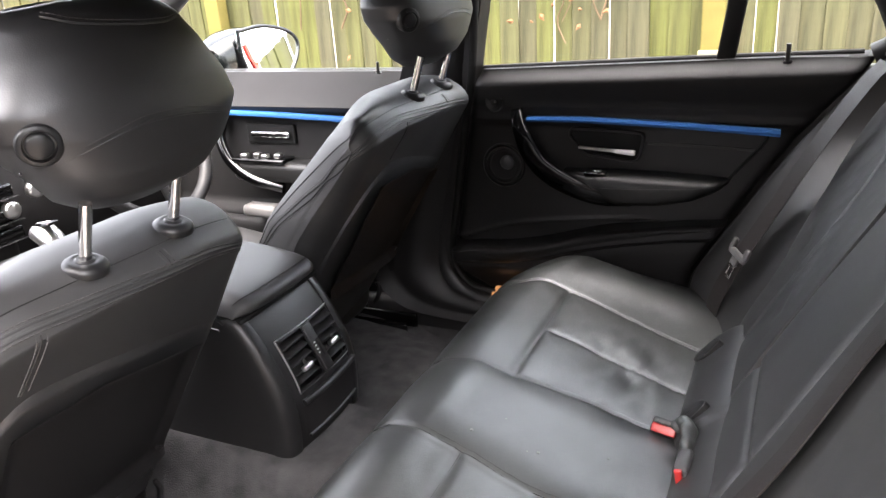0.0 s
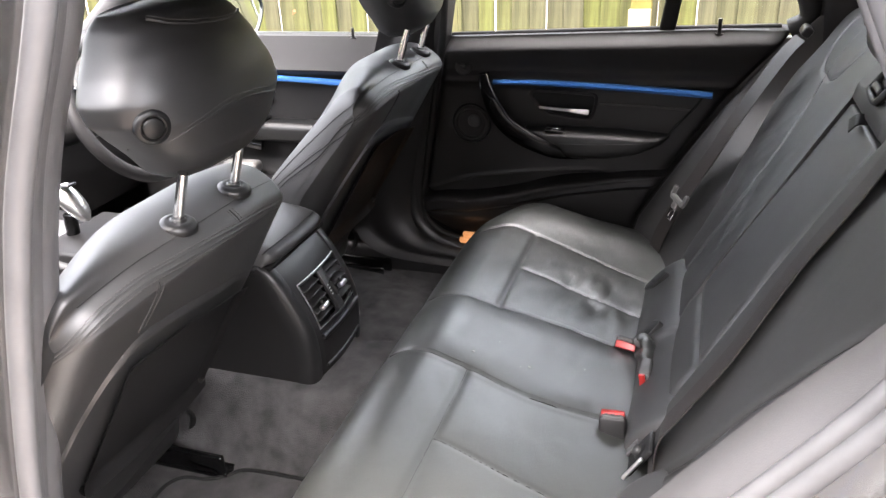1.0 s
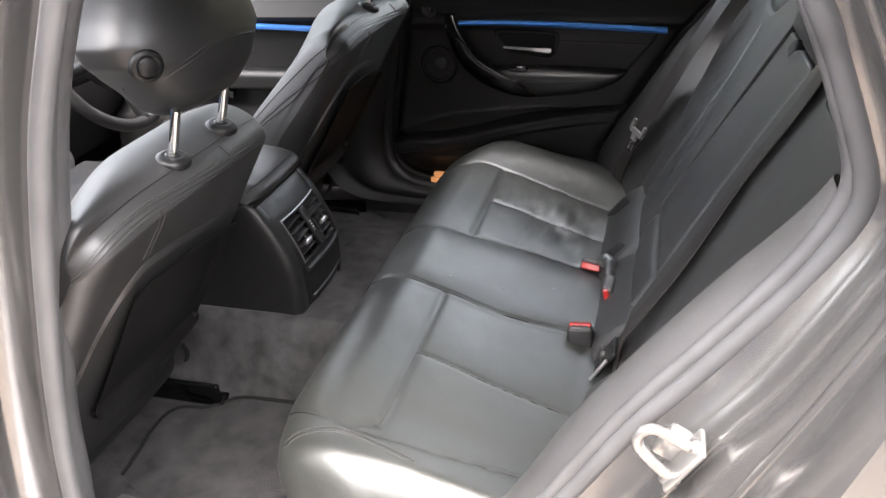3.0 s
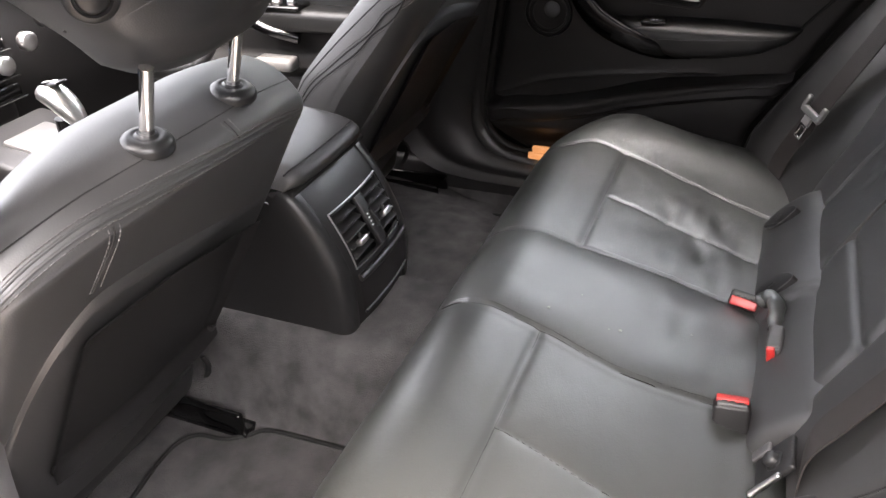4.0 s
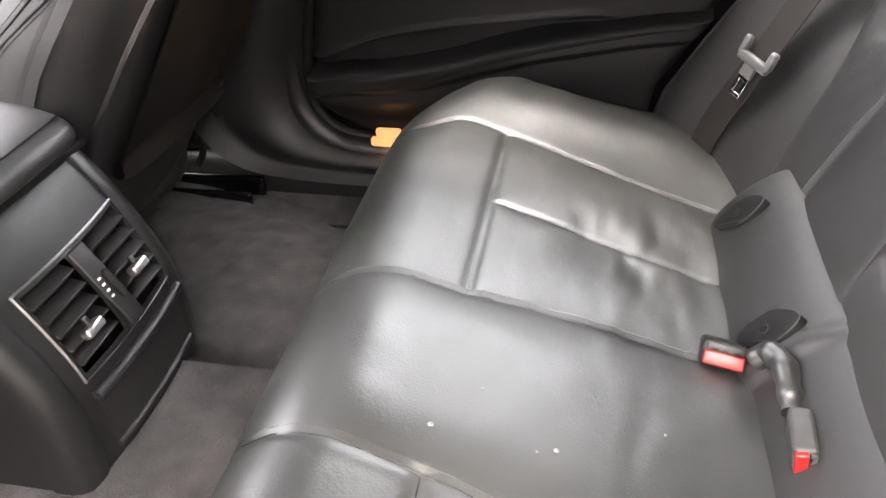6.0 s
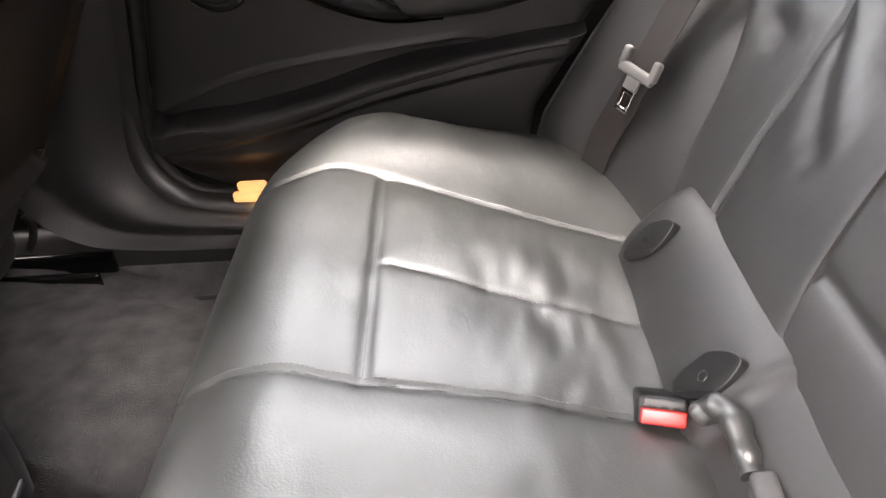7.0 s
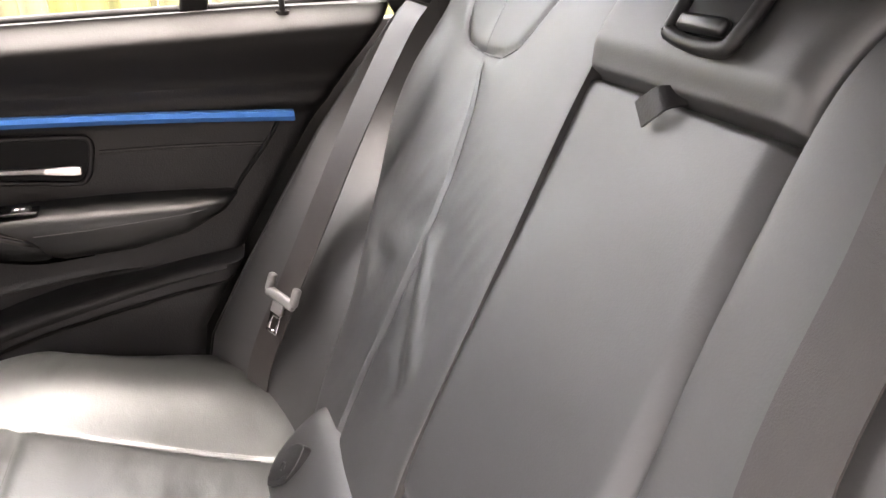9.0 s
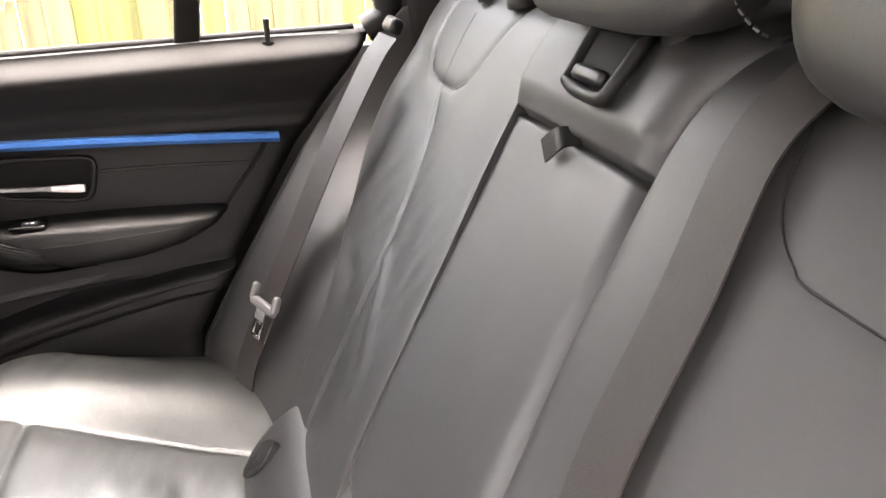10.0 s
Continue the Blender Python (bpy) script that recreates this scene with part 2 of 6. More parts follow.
def tube(points, r, n=10, flat=1.0, side=None, taper=None):
    """A round bar along the points; flat squeezes it along its second axis."""
    pts = [Vector(p) for p in points]
    rings = []
    last = None
    for i, p in enumerate(pts):
        d = (pts[min(i + 1, len(pts) - 1)] - pts[max(i - 1, 0)]).normalized()
        a = Vector(side) if side else (last or (Vector((0, 0, 1)) if abs(d.z) < 0.9 else Vector((1, 0, 0))))
        a = (a - d * a.dot(d)).normalized()
        last = a
        b = d.cross(a)
        rr = r * (taper(i / (len(pts) - 1)) if taper else 1.0)
        rings.append([p + a * rr * math.cos(2 * math.pi * k / n) + b * rr * flat * math.sin(2 * math.pi * k / n) for k in range(n)])
    return loft(rings)


def ribbon(points, across, width, thick):
    """A flat band of that width along the points; across gives the width's direction (one vector, or one a point)."""
    pts = [Vector(p) for p in points]
    rings = []
    for i, p in enumerate(pts):
        d = (pts[min(i + 1, len(pts) - 1)] - pts[max(i - 1, 0)]).normalized()
        a = Vector(across[i] if isinstance(across, list) else across)
        a = (a - d * a.dot(d)).normalized()
        b = d.cross(a)
        rings.append([p + a * width / 2 + b * thick / 2, p - a * width / 2 + b * thick / 2, p - a * width / 2 - b * thick / 2, p + a * width / 2 - b * thick / 2])
    return loft(rings)


def lathe(profile, at, axis, n=28):
    """A turned body: profile of (radius, height) along the axis."""
    w = Vector(axis).normalized()
    u = w.orthogonal().normalized()
    v = w.cross(u)
    return loft([[Vector(at) + w * h + (u * math.cos(2 * math.pi * k / n) + v * math.sin(2 * math.pi * k / n)) * max(r, 1e-4) for k in range(n)] for r, h in profile])


def stitches(points, up, pitch=0.0052, length=0.0037, r=0.00052):
    """Short threads along a line of points, as one mesh."""
    pts = [Vector(p) for p in points]
    acc = [0.0]
    for a, b in zip(pts, pts[1:]):
        acc.append(acc[-1] + (b - a).length)
    verts, faces = [], []

    def at(s):
        k = max(0, min(len(pts) - 2, int(np.searchsorted(acc, s)) - 1))
        f = (s - acc[k]) / max(1e-9, acc[k + 1] - acc[k])
        return pts[k].lerp(pts[k + 1], f)

    s = 0.0
    upv = Vector(up).normalized()
    while s + length < acc[-1]:
        a, b = at(s), at(s + length)
        d = (b - a).normalized()
        sd = d.cross(upv).normalized()
        k = len(verts)
        for p, lift in ((a, 0), (a.lerp(b, 0.5), r * 1.2), (b, 0)):
            verts += [p + sd * r, p + upv * (r + lift), p - sd * r]
        for q in (0, 3):
            faces += [[k + q, k + q + 1, k + q + 4, k + q + 3], [k + q + 1, k + q + 2, k + q + 5, k + q + 4]]
        s += pitch
    return verts, faces


def lerp_table(table, v):
    return float(np.interp(v, [a for a, _ in table], [b for _, b in table]))


def seg_distance(px, py, line):
    best = 9.0
    for (ax, ay), (bx, by) in zip(line, line[1:]):
        dx, dy = bx - ax, by - ay
        t = max(0.0, min(1.0, ((px - ax) * dx + (py - ay) * dy) / (dx * dx + dy * dy + 1e-12)))
        best = min(best, math.hypot(px - ax - t * dx, py - ay - t * dy))
    return best


def step(a, b, v):
    t = max(0.0, min(1.0, (v - a) / (b - a)))
    return t * t * (3 - 2 * t)


# ---- rear bench cushion ----
CUSHION = [(-0.105, 0.115), (-0.135, 0.19), (-0.158, 0.26), (-0.168, 0.315), (-0.155, 0.352), (-0.122, 0.374), (-0.075, 0.379), (-0.03, 0.370),
           (0.0, 0.3645), (0.06, 0.353), (0.13, 0.336), (0.20, 0.317), (0.27, 0.300), (0.34, 0.29), (0.40, 0.285)]
CUSHION = [(p.x, p.z) for p in smooth_line([(x, 0, z) for x, z in CUSHION], 110)]
SEAMS = [
    [(0.0, 0.437), (0.0, 0.095)],
    [(0.0, -0.13), (-0.001, -0.465), (-0.012, -0.492), (-0.036, -0.515)],
    [(-0.17, -0.125), (-0.10, -0.115), (0.0, -0.128), (0.12, -0.152), (0.26, -0.135)],
    [(-0.17, 0.082), (-0.07, 0.099), (0.0, 0.094), (0.146, 0.090), (0.26, 0.085)],
    [(0.008, 0.266), (0.152, 0.236), (0.34, 0.212)],
    [(0.0, -0.314), (0.136, -0.341), (0.34, -0.36)],
    [(-0.17, 0.415), (-0.108, 0.425), (-0.057, 0.452), (0.0, 0.440), (0.06, 0.424), (0.128, 0.405), (0.30, 0.372)],
    [(-0.17, -0.49), (-0.119, -0.502), (-0.04, -0.519), (0.085, -0.523), (0.22, -0.512), (0.3, -0.5)],
]
SEAMS = [s if len(s) < 4 else [(p.x, p.y) for p in smooth_line([(a, b, 0) for a, b in s], 11)] for s in SEAMS]
NEAR_END, FAR_END = -0.635, 0.655


def cushion_point(u, v, lift=0.0):
    f = u * (len(CUSHION) - 1)
    k = min(int(f), len(CUSHION) - 2)
    x = CUSHION[k][0] + (CUSHION[k + 1][0] - CUSHION[k][0]) * (f - k)
    z = CUSHION[k][1] + (CUSHION[k + 1][1] - CUSHION[k][1]) * (f - k)
    y = NEAR_END + v * (FAR_END - NEAR_END)
    top = step(0.20, 0.33, z) if x < -0.05 else 1.0
    across = min(seg_distance(x, y, SEAMS[k]) for k in (0, 1))
    d = min(across, min(seg_distance(x, y, SEAMS[k]) for k in range(2, 8)))
    z += top * (-0.0016 * math.exp(-(d / 0.005) ** 2) - 0.0026 * math.exp(-(across / 0.008) ** 2) - 0.0022 * math.exp(-(d / 0.030) ** 1.5) + 0.001)
    # the middle place stands a little proud, the outer bolsters rise
    y2, y3 = float(np.interp(x, [q[0] for q in SEAMS[2]], [q[1] for q in SEAMS[2]])), float(np.interp(x, [q[0] for q in SEAMS[3]], [q[1] for q in SEAMS[3]]))
    ta, tb = max(0.0, min(1.0, (y - y2 + 0.015) / 0.075)), max(0.0, min(1.0, (y3 - y) / 0.070))
    z += top * 0.0055 * math.sin(math.pi / 2 * ta) * math.sin(math.pi / 2 * tb) * step(-0.2, -0.02, x)
    side = abs(y + 0.02)
    z += top * 0.015 * math.exp(-((side - 0.55) / 0.06) ** 2) * step(-0.16, 0.06, x) * (1 - step(0.2, 0.3, x) * 0.6)
    # creases in the worn leather
    w = math.exp(-((x - 0.16) / 0.09) ** 2 - ((y - 0.24) / 0.13) ** 2) + 0.2 * math.exp(-((x - 0.18) / 0.08) ** 2 - ((y + 0.02) / 0.1) ** 2)
    z += top * w * (0.0048 * noise.noise((x * 34 + y * 7, y * 9 - x * 3, 0.3)) + 0.0034 * noise.noise((x * 66 - y * 12, y * 17, 4.0)))
    z += top * 0.0011 * noise.noise((x * 7, y * 7, 2.0)) + top * 0.0007 * noise.noise((x * 40, y * 22, 5.0))
    # rounded ends
    e = max(0.0, (NEAR_END + 0.07 - y) / 0.07, (y - FAR_END + 0.07) / 0.07)
    e = min(1.0, e)
    drop = 1 - math.sqrt(max(0.0, 1 - e * e))
    x += 0.10 * drop * (1 - step(-0.1, 0.1, x))
    z -= drop * 0.14 * (z - 0.11) / 0.26 * (1 - (0.85 * step(-0.13, 0.22, x) if y > 0 else 0.0))
    corner = max(0.0, side - 0.42)
    x += 0.9 * corner * corner * (1 - step(-0.12, 0.15, x)) * 2.0
    return (x, y, z + lift)


bench = tagged(empty("rear_bench_cushion", (0.1, 0, 0.105)), "black leather rear bench cushion with stitched seams and creases", "car seat")
v, f = surface(cushion_point, 150, 400, back=(0.0, 0.0, -0.001))
finish("cushion_cover", v, f[:-1], LEATHER, bench, sharp=False)


def cushion_z(x, y):
    best = min(range(len(CUSHION)), key=lambda k: abs(CUSHION[k][0] - x) + (0.0 if CUSHION[k][1] > 0.28 else 1.0))
    return cushion_point(best / (len(CUSHION) - 1), (y - NEAR_END) / (FAR_END - NEAR_END))[2]


for line in SEAMS[2:4] + SEAMS[6:]:
    pts = [p for p in smooth_line([(x, y, 0) for x, y in line], 40) if p.x > -0.16]
    pts = [(p.x, p.y + 0.007, cushion_z(p.x, p.y + 0.007) + 0.0004) for p in pts]
    v, f = stitches(pts, (0, 0, 1), 0.0045, 0.0030, 0.0003)
    finish("stitching", v, f, LEATHER_MATT, bench, "black thread stitching")
for line in SEAMS:
    pts = [p for p in smooth_line([(x, y, 0) for x, y in line], 60) if -0.15 < p.x < 0.27]
    v, f = tube([(p.x, p.y, cushion_z(p.x, p.y) - 0.0003) for p in pts], 0.0008, 6)
    finish("seam", v, f, SOFT, bench, "black sewn seam")
# pale crumbs on the middle place
for cx, cy, r in ((0.0, -0.086, 0.0028), (0.10, -0.08, 0.0025), (0.085, -0.086, 0.0017), (0.19, -0.03, 0.0015), (0.035, -0.035, 0.0016)):
    v, f = lathe([(r, -0.0004), (r * 0.9, 0.0006), (r * 0.4, 0.0010), (0.0002, 0.0011)], (cx, cy, cushion_z(cx, cy) + 0.0003), (0.1, 0.1, 1), 8)
    finish("crumb", v, f, CRUMB, bench, "pale crumb on the leather")
# piping at the near end's corner
pts = [cushion_point(0.30 + 0.35 * k / 30, 0.058 + 0.02 * math.sin(k / 30 * 3.1)) for k in range(31)]
v, f = tube(pts, 0.0016, 8)
finish("piping", v, f, ARM, bench)
for dv in (-0.004, 0.004):
    pts = [cushion_point(0.30 + 0.35 * k / 60, 0.058 + dv + 0.02 * math.sin(k / 60 * 3.1), 0.0006) for k in range(61)]
    v, f = stitches(pts, (-0.5, -0.5, 0.7))
    finish("stitching", v, f, THREAD, bench, "grey thread stitching")

# ---- rear backrests: three folding pieces ----
BACK = [(0.318, 0.335), (0.345, 0.386), (0.371, 0.43), (0.47, 0.598), (0.53, 0.70), (0.575, 0.775), (0.603, 0.822), (0.628, 0.850), (0.665, 0.866), (0.72, 0.868), (0.78, 0.862)]
BACK = [(p.x, p.z) for p in smooth_line([(x, 0, z) for x, z in BACK], 120)]
NB = Vector((-0.861, 0, 0.508))


def back_base(u):
    f = u * (len(BACK) - 1)
    k = min(int(f), len(BACK) - 2)
    x = BACK[k][0] + (BACK[k + 1][0] - BACK[k][0]) * (f - k)
    z = BACK[k][1] + (BACK[k + 1][1] - BACK[k][1]) * (f - k)
    a, b = BACK[max(k - 1, 0)], BACK[min(k + 2, len(BACK) - 1)]
    d = Vector((b[0] - a[0], 0, b[1] - a[1])).normalized()
    return x, z, Vector((-d.z, 0, d.x))


FAR_IN = [(0.335, 0.06), (0.383, 0.098), (0.41, 0.117), (0.437, 0.127), (0.474, 0.138), (0.535, 0.150), (0.60, 0.161), (0.66, 0.172), (0.726, 0.187), (0.775, 0.195), (0.82, 0.197), (0.87, 0.195)]
NEAR_IN = [(0.335, 0.133), (0.43, 0.109), (0.587, 0.065), (0.669, 0.044), (0.728, 0.035), (0.781, 0.026), (0.80, 0.023), (0.835, 0.032), (0.87, 0.050)]
FAR_OUT = [(0.335, 0.38), (0.368, 0.398), (0.40, 0.425), (0.465, 0.445), (0.51, 0.472), (0.55, 0.508), (0.595, 0.550), (0.631, 0.60), (0.67, 0.633), (0.757, 0.65), (0.87, 0.655)]
FAR_MID = [(0.335, 0.265), (0.375, 0.284), (0.40, 0.295), (0.45, 0.308), (0.51, 0.316), (0.57, 0.331), (0.65, 0.357), (0.727, 0.399), (0.753, 0.421), (0.87, 0.44)]
CEN_IN = [(0.335, -0.164), (0.43, -0.140), (0.587, -0.096), (0.669, -0.075), (0.728, -0.066), (0.781, -0.057), (0.80, -0.054), (0.835, -0.063), (0.87, -0.081)]



def smooth_table(table):
    """The same table, finely resampled with its corners eased."""
    zs = np.linspace(table[0][0], table[-1][0], 61)
    ys = np.interp(zs, [a for a, _ in table], [b for _, b in table])
    for _ in range(12):
        ys[1:-1] = 0.25 * ys[:-2] + 0.5 * ys[1:-1] + 0.25 * ys[2:]
    return list(zip(zs, ys))


FAR_IN, NEAR_IN, FAR_OUT, FAR_MID, CEN_IN = (smooth_table(q) for q in (FAR_IN, NEAR_IN, FAR_OUT, FAR_MID, CEN_IN))


def shell(name, fn, mat, parent, nu=100, nv=90, depth=0.09):
    v, f = surface(fn, nu, nv, back=(depth * 0.861, 0, -depth * 0.508))
    return finish(name, v, f[:-1], mat, parent)


LEVELS = [k / 400 for k in range(401) if back_base(k / 400)[0] < 0.62]
LEVELS = LEVELS, [back_base(a)[1] for a in LEVELS]


def outer_backrest(mirror):
    """One outer place of the split backrest; mirror turns it to the near side."""
    name = "folding_rear_seat"
    label = "black leather outer rear backrest with creased side and headrest pad"
    base = empty(name, (0.4, 0.3 if not mirror else -0.34, 0.335))
    tagged(base, label, "car seat", "split rear backrest")
    pad = [(0.44, 0.86), (0.43, 0.80), (0.41, 0.772), (0.38, 0.767), (0.20, 0.767), (0.163, 0.773), (0.135, 0.795), (0.123, 0.83)] if mirror else [(0.55, 0.86), (0.54, 0.80), (0.523, 0.779), (0.491, 0.764), (0.447, 0.759), (0.38, 0.760), (0.352, 0.774), (0.335, 0.80), (0.30, 0.86)]

    def fn(u, v, lift=0.0):
        x, z, n = back_base(u)
        y0, y1 = lerp_table(NEAR_IN if mirror else FAR_IN, z), lerp_table(FAR_OUT, z)
        y = y0 + v * (y1 - y0)
        e = min((y - y0), (y1 - y))
        off = 0.016 * (1 - math.exp(-(y1 - y) / 0.012)) - 0.016 - 0.0015 * math.exp(-(y - y0) / 0.004)
        d = abs(y - lerp_table(FAR_MID, z))
        off += (1 - step(0.70, 0.765, z)) * (-0.0035 * math.exp(-(d / 0.006) ** 2) - 0.004 * math.exp(-(d / 0.04) ** 1.5)) + 0.002
        dp = seg_distance(y, z, pad)
        off -= (0.0018 if mirror else 0.005) * math.exp(-dp / 0.004)
        side = 1 if y > lerp_table(FAR_MID, z) else 0.8
        w = math.exp(-((z - 0.56) / 0.12) ** 2) * side * (0.35 if mirror else 1.0)
        off += w * 0.0022 * noise.noise((y * 16 + z * 9, z * 6, 7.0)) * (1 - math.exp(-e / 0.03))
        off += w * (0.0024 * noise.noise((y * 34 + z * 22, z * 11 - y * 14, 3.0)) + 0.0010 * noise.noise((y * 85 + z * 50, z * 38 - y * 20, 8.0))) * (1 - math.exp(-e / 0.03))
        off += 0.0012 * noise.noise((y * 9, z * 9, 1.0)) * (1 - math.exp(-e / 0.02))
        if not mirror:
            # a deep fold across the inner panel and a dent beside the middle seam
            fold = seg_distance(y, z, [(0.325, 0.585), (0.290, 0.560), (0.245, 0.525), (0.205, 0.500)])
            off += 0.0042 * math.exp(-(fold / 0.012) ** 2)
            fold = seg_distance(y, z, [(0.325, 0.565), (0.300, 0.540), (0.262, 0.503), (0.222, 0.478)])
            off -= 0.0034 * math.exp(-(fold / 0.012) ** 2)
            off -= 0.0050 * math.exp(-((y - 0.400) / 0.026) ** 2 - ((z - 0.530) / 0.012) ** 2)
            off += 0.0040 * math.exp(-((y - 0.405) / 0.030) ** 2 - ((z - 0.556) / 0.013) ** 2)
        off += 0.010 * math.exp(-((y1 - y) / 0.055) ** 2) * step(0.42, 0.55, z) * (1 - step(0.7, 0.8, z))
        p = Vector((x, y, z)) + n * (off + lift)
        if mirror:
            p.y = -0.035 - p.y
        return tuple(p)

    # dimmed leather here, so the backrest's top shows less sheen
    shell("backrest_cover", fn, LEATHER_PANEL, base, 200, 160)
    seam = []
    for k in range(60):
        u = 0.04 + 0.62 * k / 59
        x, z, n = back_base(u)
        y0, y1 = lerp_table(NEAR_IN if mirror else FAR_IN, z), lerp_table(FAR_OUT, z)
        seam.append(fn(u, (lerp_table(FAR_MID, z) + 0.007 - y0) / (y1 - y0), 0.0004))
    v, f = stitches(seam, NB, 0.0045, 0.0030, 0.0003)
    finish("stitching", v, f, LEATHER_MATT, base, "black thread stitching")

    def at(y, z, lift):
        u = float(np.interp(z, LEVELS[1], LEVELS[0]))
        y0, y1 = lerp_table(NEAR_IN if mirror else FAR_IN, z), lerp_table(FAR_OUT, z)
        return fn(u, (y - y0) / (y1 - y0), lift)

    ring = [at(p.y, p.z, 0.0003) for p in smooth_line([(0, y, z) for y, z in pad if z < 0.84], 120)]
    v, f = tube(ring, 0.0009, 6)
    finish("pad_seam", v, f, SOFT, base, "black sewn seam")
    v, f = tube([at(lerp_table(FAR_MID, 0.36 + 0.39 * k / 59), 0.36 + 0.39 * k / 59, 0.0001) for k in range(60)], 0.0010, 6)
    finish("seam", v, f, SOFT, base, "black sewn seam")
    return base


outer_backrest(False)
outer_backrest(True)

centre = tagged(empty("centre_rear_seat", (0.4, 0.02, 0.335)), "black leather centre backrest with folding armrest and release latch", "car seat", "split rear backrest")


def centre_fn(u, v, lift=0.0):
    x, z, n = back_base(u)
    y0, y1 = lerp_table(CEN_IN, z), lerp_table(FAR_IN, z) + 0.004
    y = y0 + v * (y1 - y0)
    e = min(y - y0, y1 - y)
    near_edge = min(1.0, (y - y0) / 0.030)
    off = 0.026 * math.sqrt(1 - (1 - near_edge) ** 2) - 0.026
    off -= 0.0015 + 0.003 * step(0.55, 0.70, z) + 0.002 * math.exp(-(y1 - y) / 0.005)
    off += 0.014 * step(0.7745, 0.7765, z) * (0.45 + 0.55 * step(0.7745, 0.800, z)) - 0.010 * math.exp(-((z - 0.7735) / 0.0025) ** 2)
    off -= 0.008 * math.exp(-abs(z - 0.432) / 0.004)
    off += 0.003 * (1 - step(0.40, 0.44, z))
    off += 0.0015 * noise.noise((y * 8, z * 8, 11.0))
    return tuple(Vector((x, y, z)) + n * (off + lift))


shell("armrest_cover", centre_fn, LEATHER_PANEL, centre, 300, 80)


def on_back(y, z, off=0.0):
    k = min(range(len(BACK)), key=lambda i: abs(BACK[i][1] - z) + (0 if BACK[i][0] < 0.66 else 1))
    x, zz, n = back_base(k / (len(BACK) - 1))
    return Vector((x, y, z)) + n * off


TILT_BACK = Matrix.Rotation(radians(30.5), 4, "Y")
# latch: a framed recess in the upper part of the centre piece
frame_pts = [on_back(y, z, 0.017) for y, z in ((0.091, 0.808), (0.066, 0.804), (0.028, 0.804), (0.017, 0.813), (0.018, 0.842), (0.030, 0.850), (0.085, 0.850), (0.096, 0.842), (0.091, 0.808))]
v, f = tube(smooth_line(frame_pts, 40), 0.006, 8)
finish("latch_frame", v, f, POCKET, centre, "dark grey plastic latch frame")
c = on_back(0.056, 0.828, 0.013)
# solid block; the recess's darkness is only its colour
part("latch_recess", rbox(c.x, c.y, c.z, 0.006, 0.062, 0.044, 0.002, TILT_BACK), DARK, centre)
c = on_back(0.056, 0.815, 0.019)
part("latch_lever", rbox(c.x, c.y, c.z, 0.010, 0.050, 0.013, 0.004, TILT_BACK), SATIN, centre)
# pull strap on the armrest
pts = [on_back(0.066, 0.778, -0.004), on_back(0.070, 0.772, 0.005), on_back(0.080, 0.763, 0.007), on_back(0.089, 0.756, 0.006)]
v, f = ribbon(smooth_line(pts, 12), (0, 1, 0.6), 0.021, 0.002)
finish("pull_strap", v, f, SOFT, centre, "black fabric pull strap")

# padded strip between cushion and backrests, with child seat anchor covers
strip = tagged(empty("anchor_strip", (0.32, 0, 0.30)), "black leather padded strip between cushion and backrests with anchor covers", "car seat")


STRIP_LINE = smooth_line([(0.265, 0, 0.284), (0.268, 0, 0.308), (0.280, 0, 0.332), (0.300, 0, 0.355), (0.320, 0, 0.3725), (0.335, 0, 0.3815), (0.347, 0, 0.3840), (0.357, 0, 0.379), (0.365, 0, 0.364)], 36)


def strip_fn(y0, y1):
    def fn(u, v):
        y = y0 + v * (y1 - y0)
        p = STRIP_LINE[round(u * 36)]
        x, z = p.x, p.z
        e = min(y - y0, y1 - y)
        r = 0.030 * math.exp(-(max(0.0, e) / 0.007) ** 1.2)
        r += 0.0015 * noise.noise((y * 14, z * 18, 6.0))
        r += 0.003 * math.exp(-((y - 0.070) / 0.004) ** 2) + 0.009 * step(0.072, 0.050, y)
        return (x + r, y, z - r * 0.4)
    return fn


for y0, y1, n in ((-0.205, 0.362, 150), (-0.44, -0.292, 44)):
    v, f = surface(strip_fn(y0, y1), 36, n)
    finish("strip_cover", v, f, LEATHER_PANEL, strip)
LEAF = smooth_line([(-0.019, -0.030, 0), (-0.022, -0.018, 0), (-0.021, 0.000, 0), (-0.019, 0.012, 0), (-0.006, 0.028, 0), (0.006, 0.036, 0), (0.015, 0.036, 0), (0.021, 0.022, 0), (0.022, 0.004, 0), (0.017, -0.010, 0), (0.004, -0.024, 0), (-0.008, -0.033, 0), (-0.019, -0.030, 0)], 48)
SLOPE = Vector((0.60, 0, 0.80))
OUTW = Vector((-0.80, 0, 0.60))
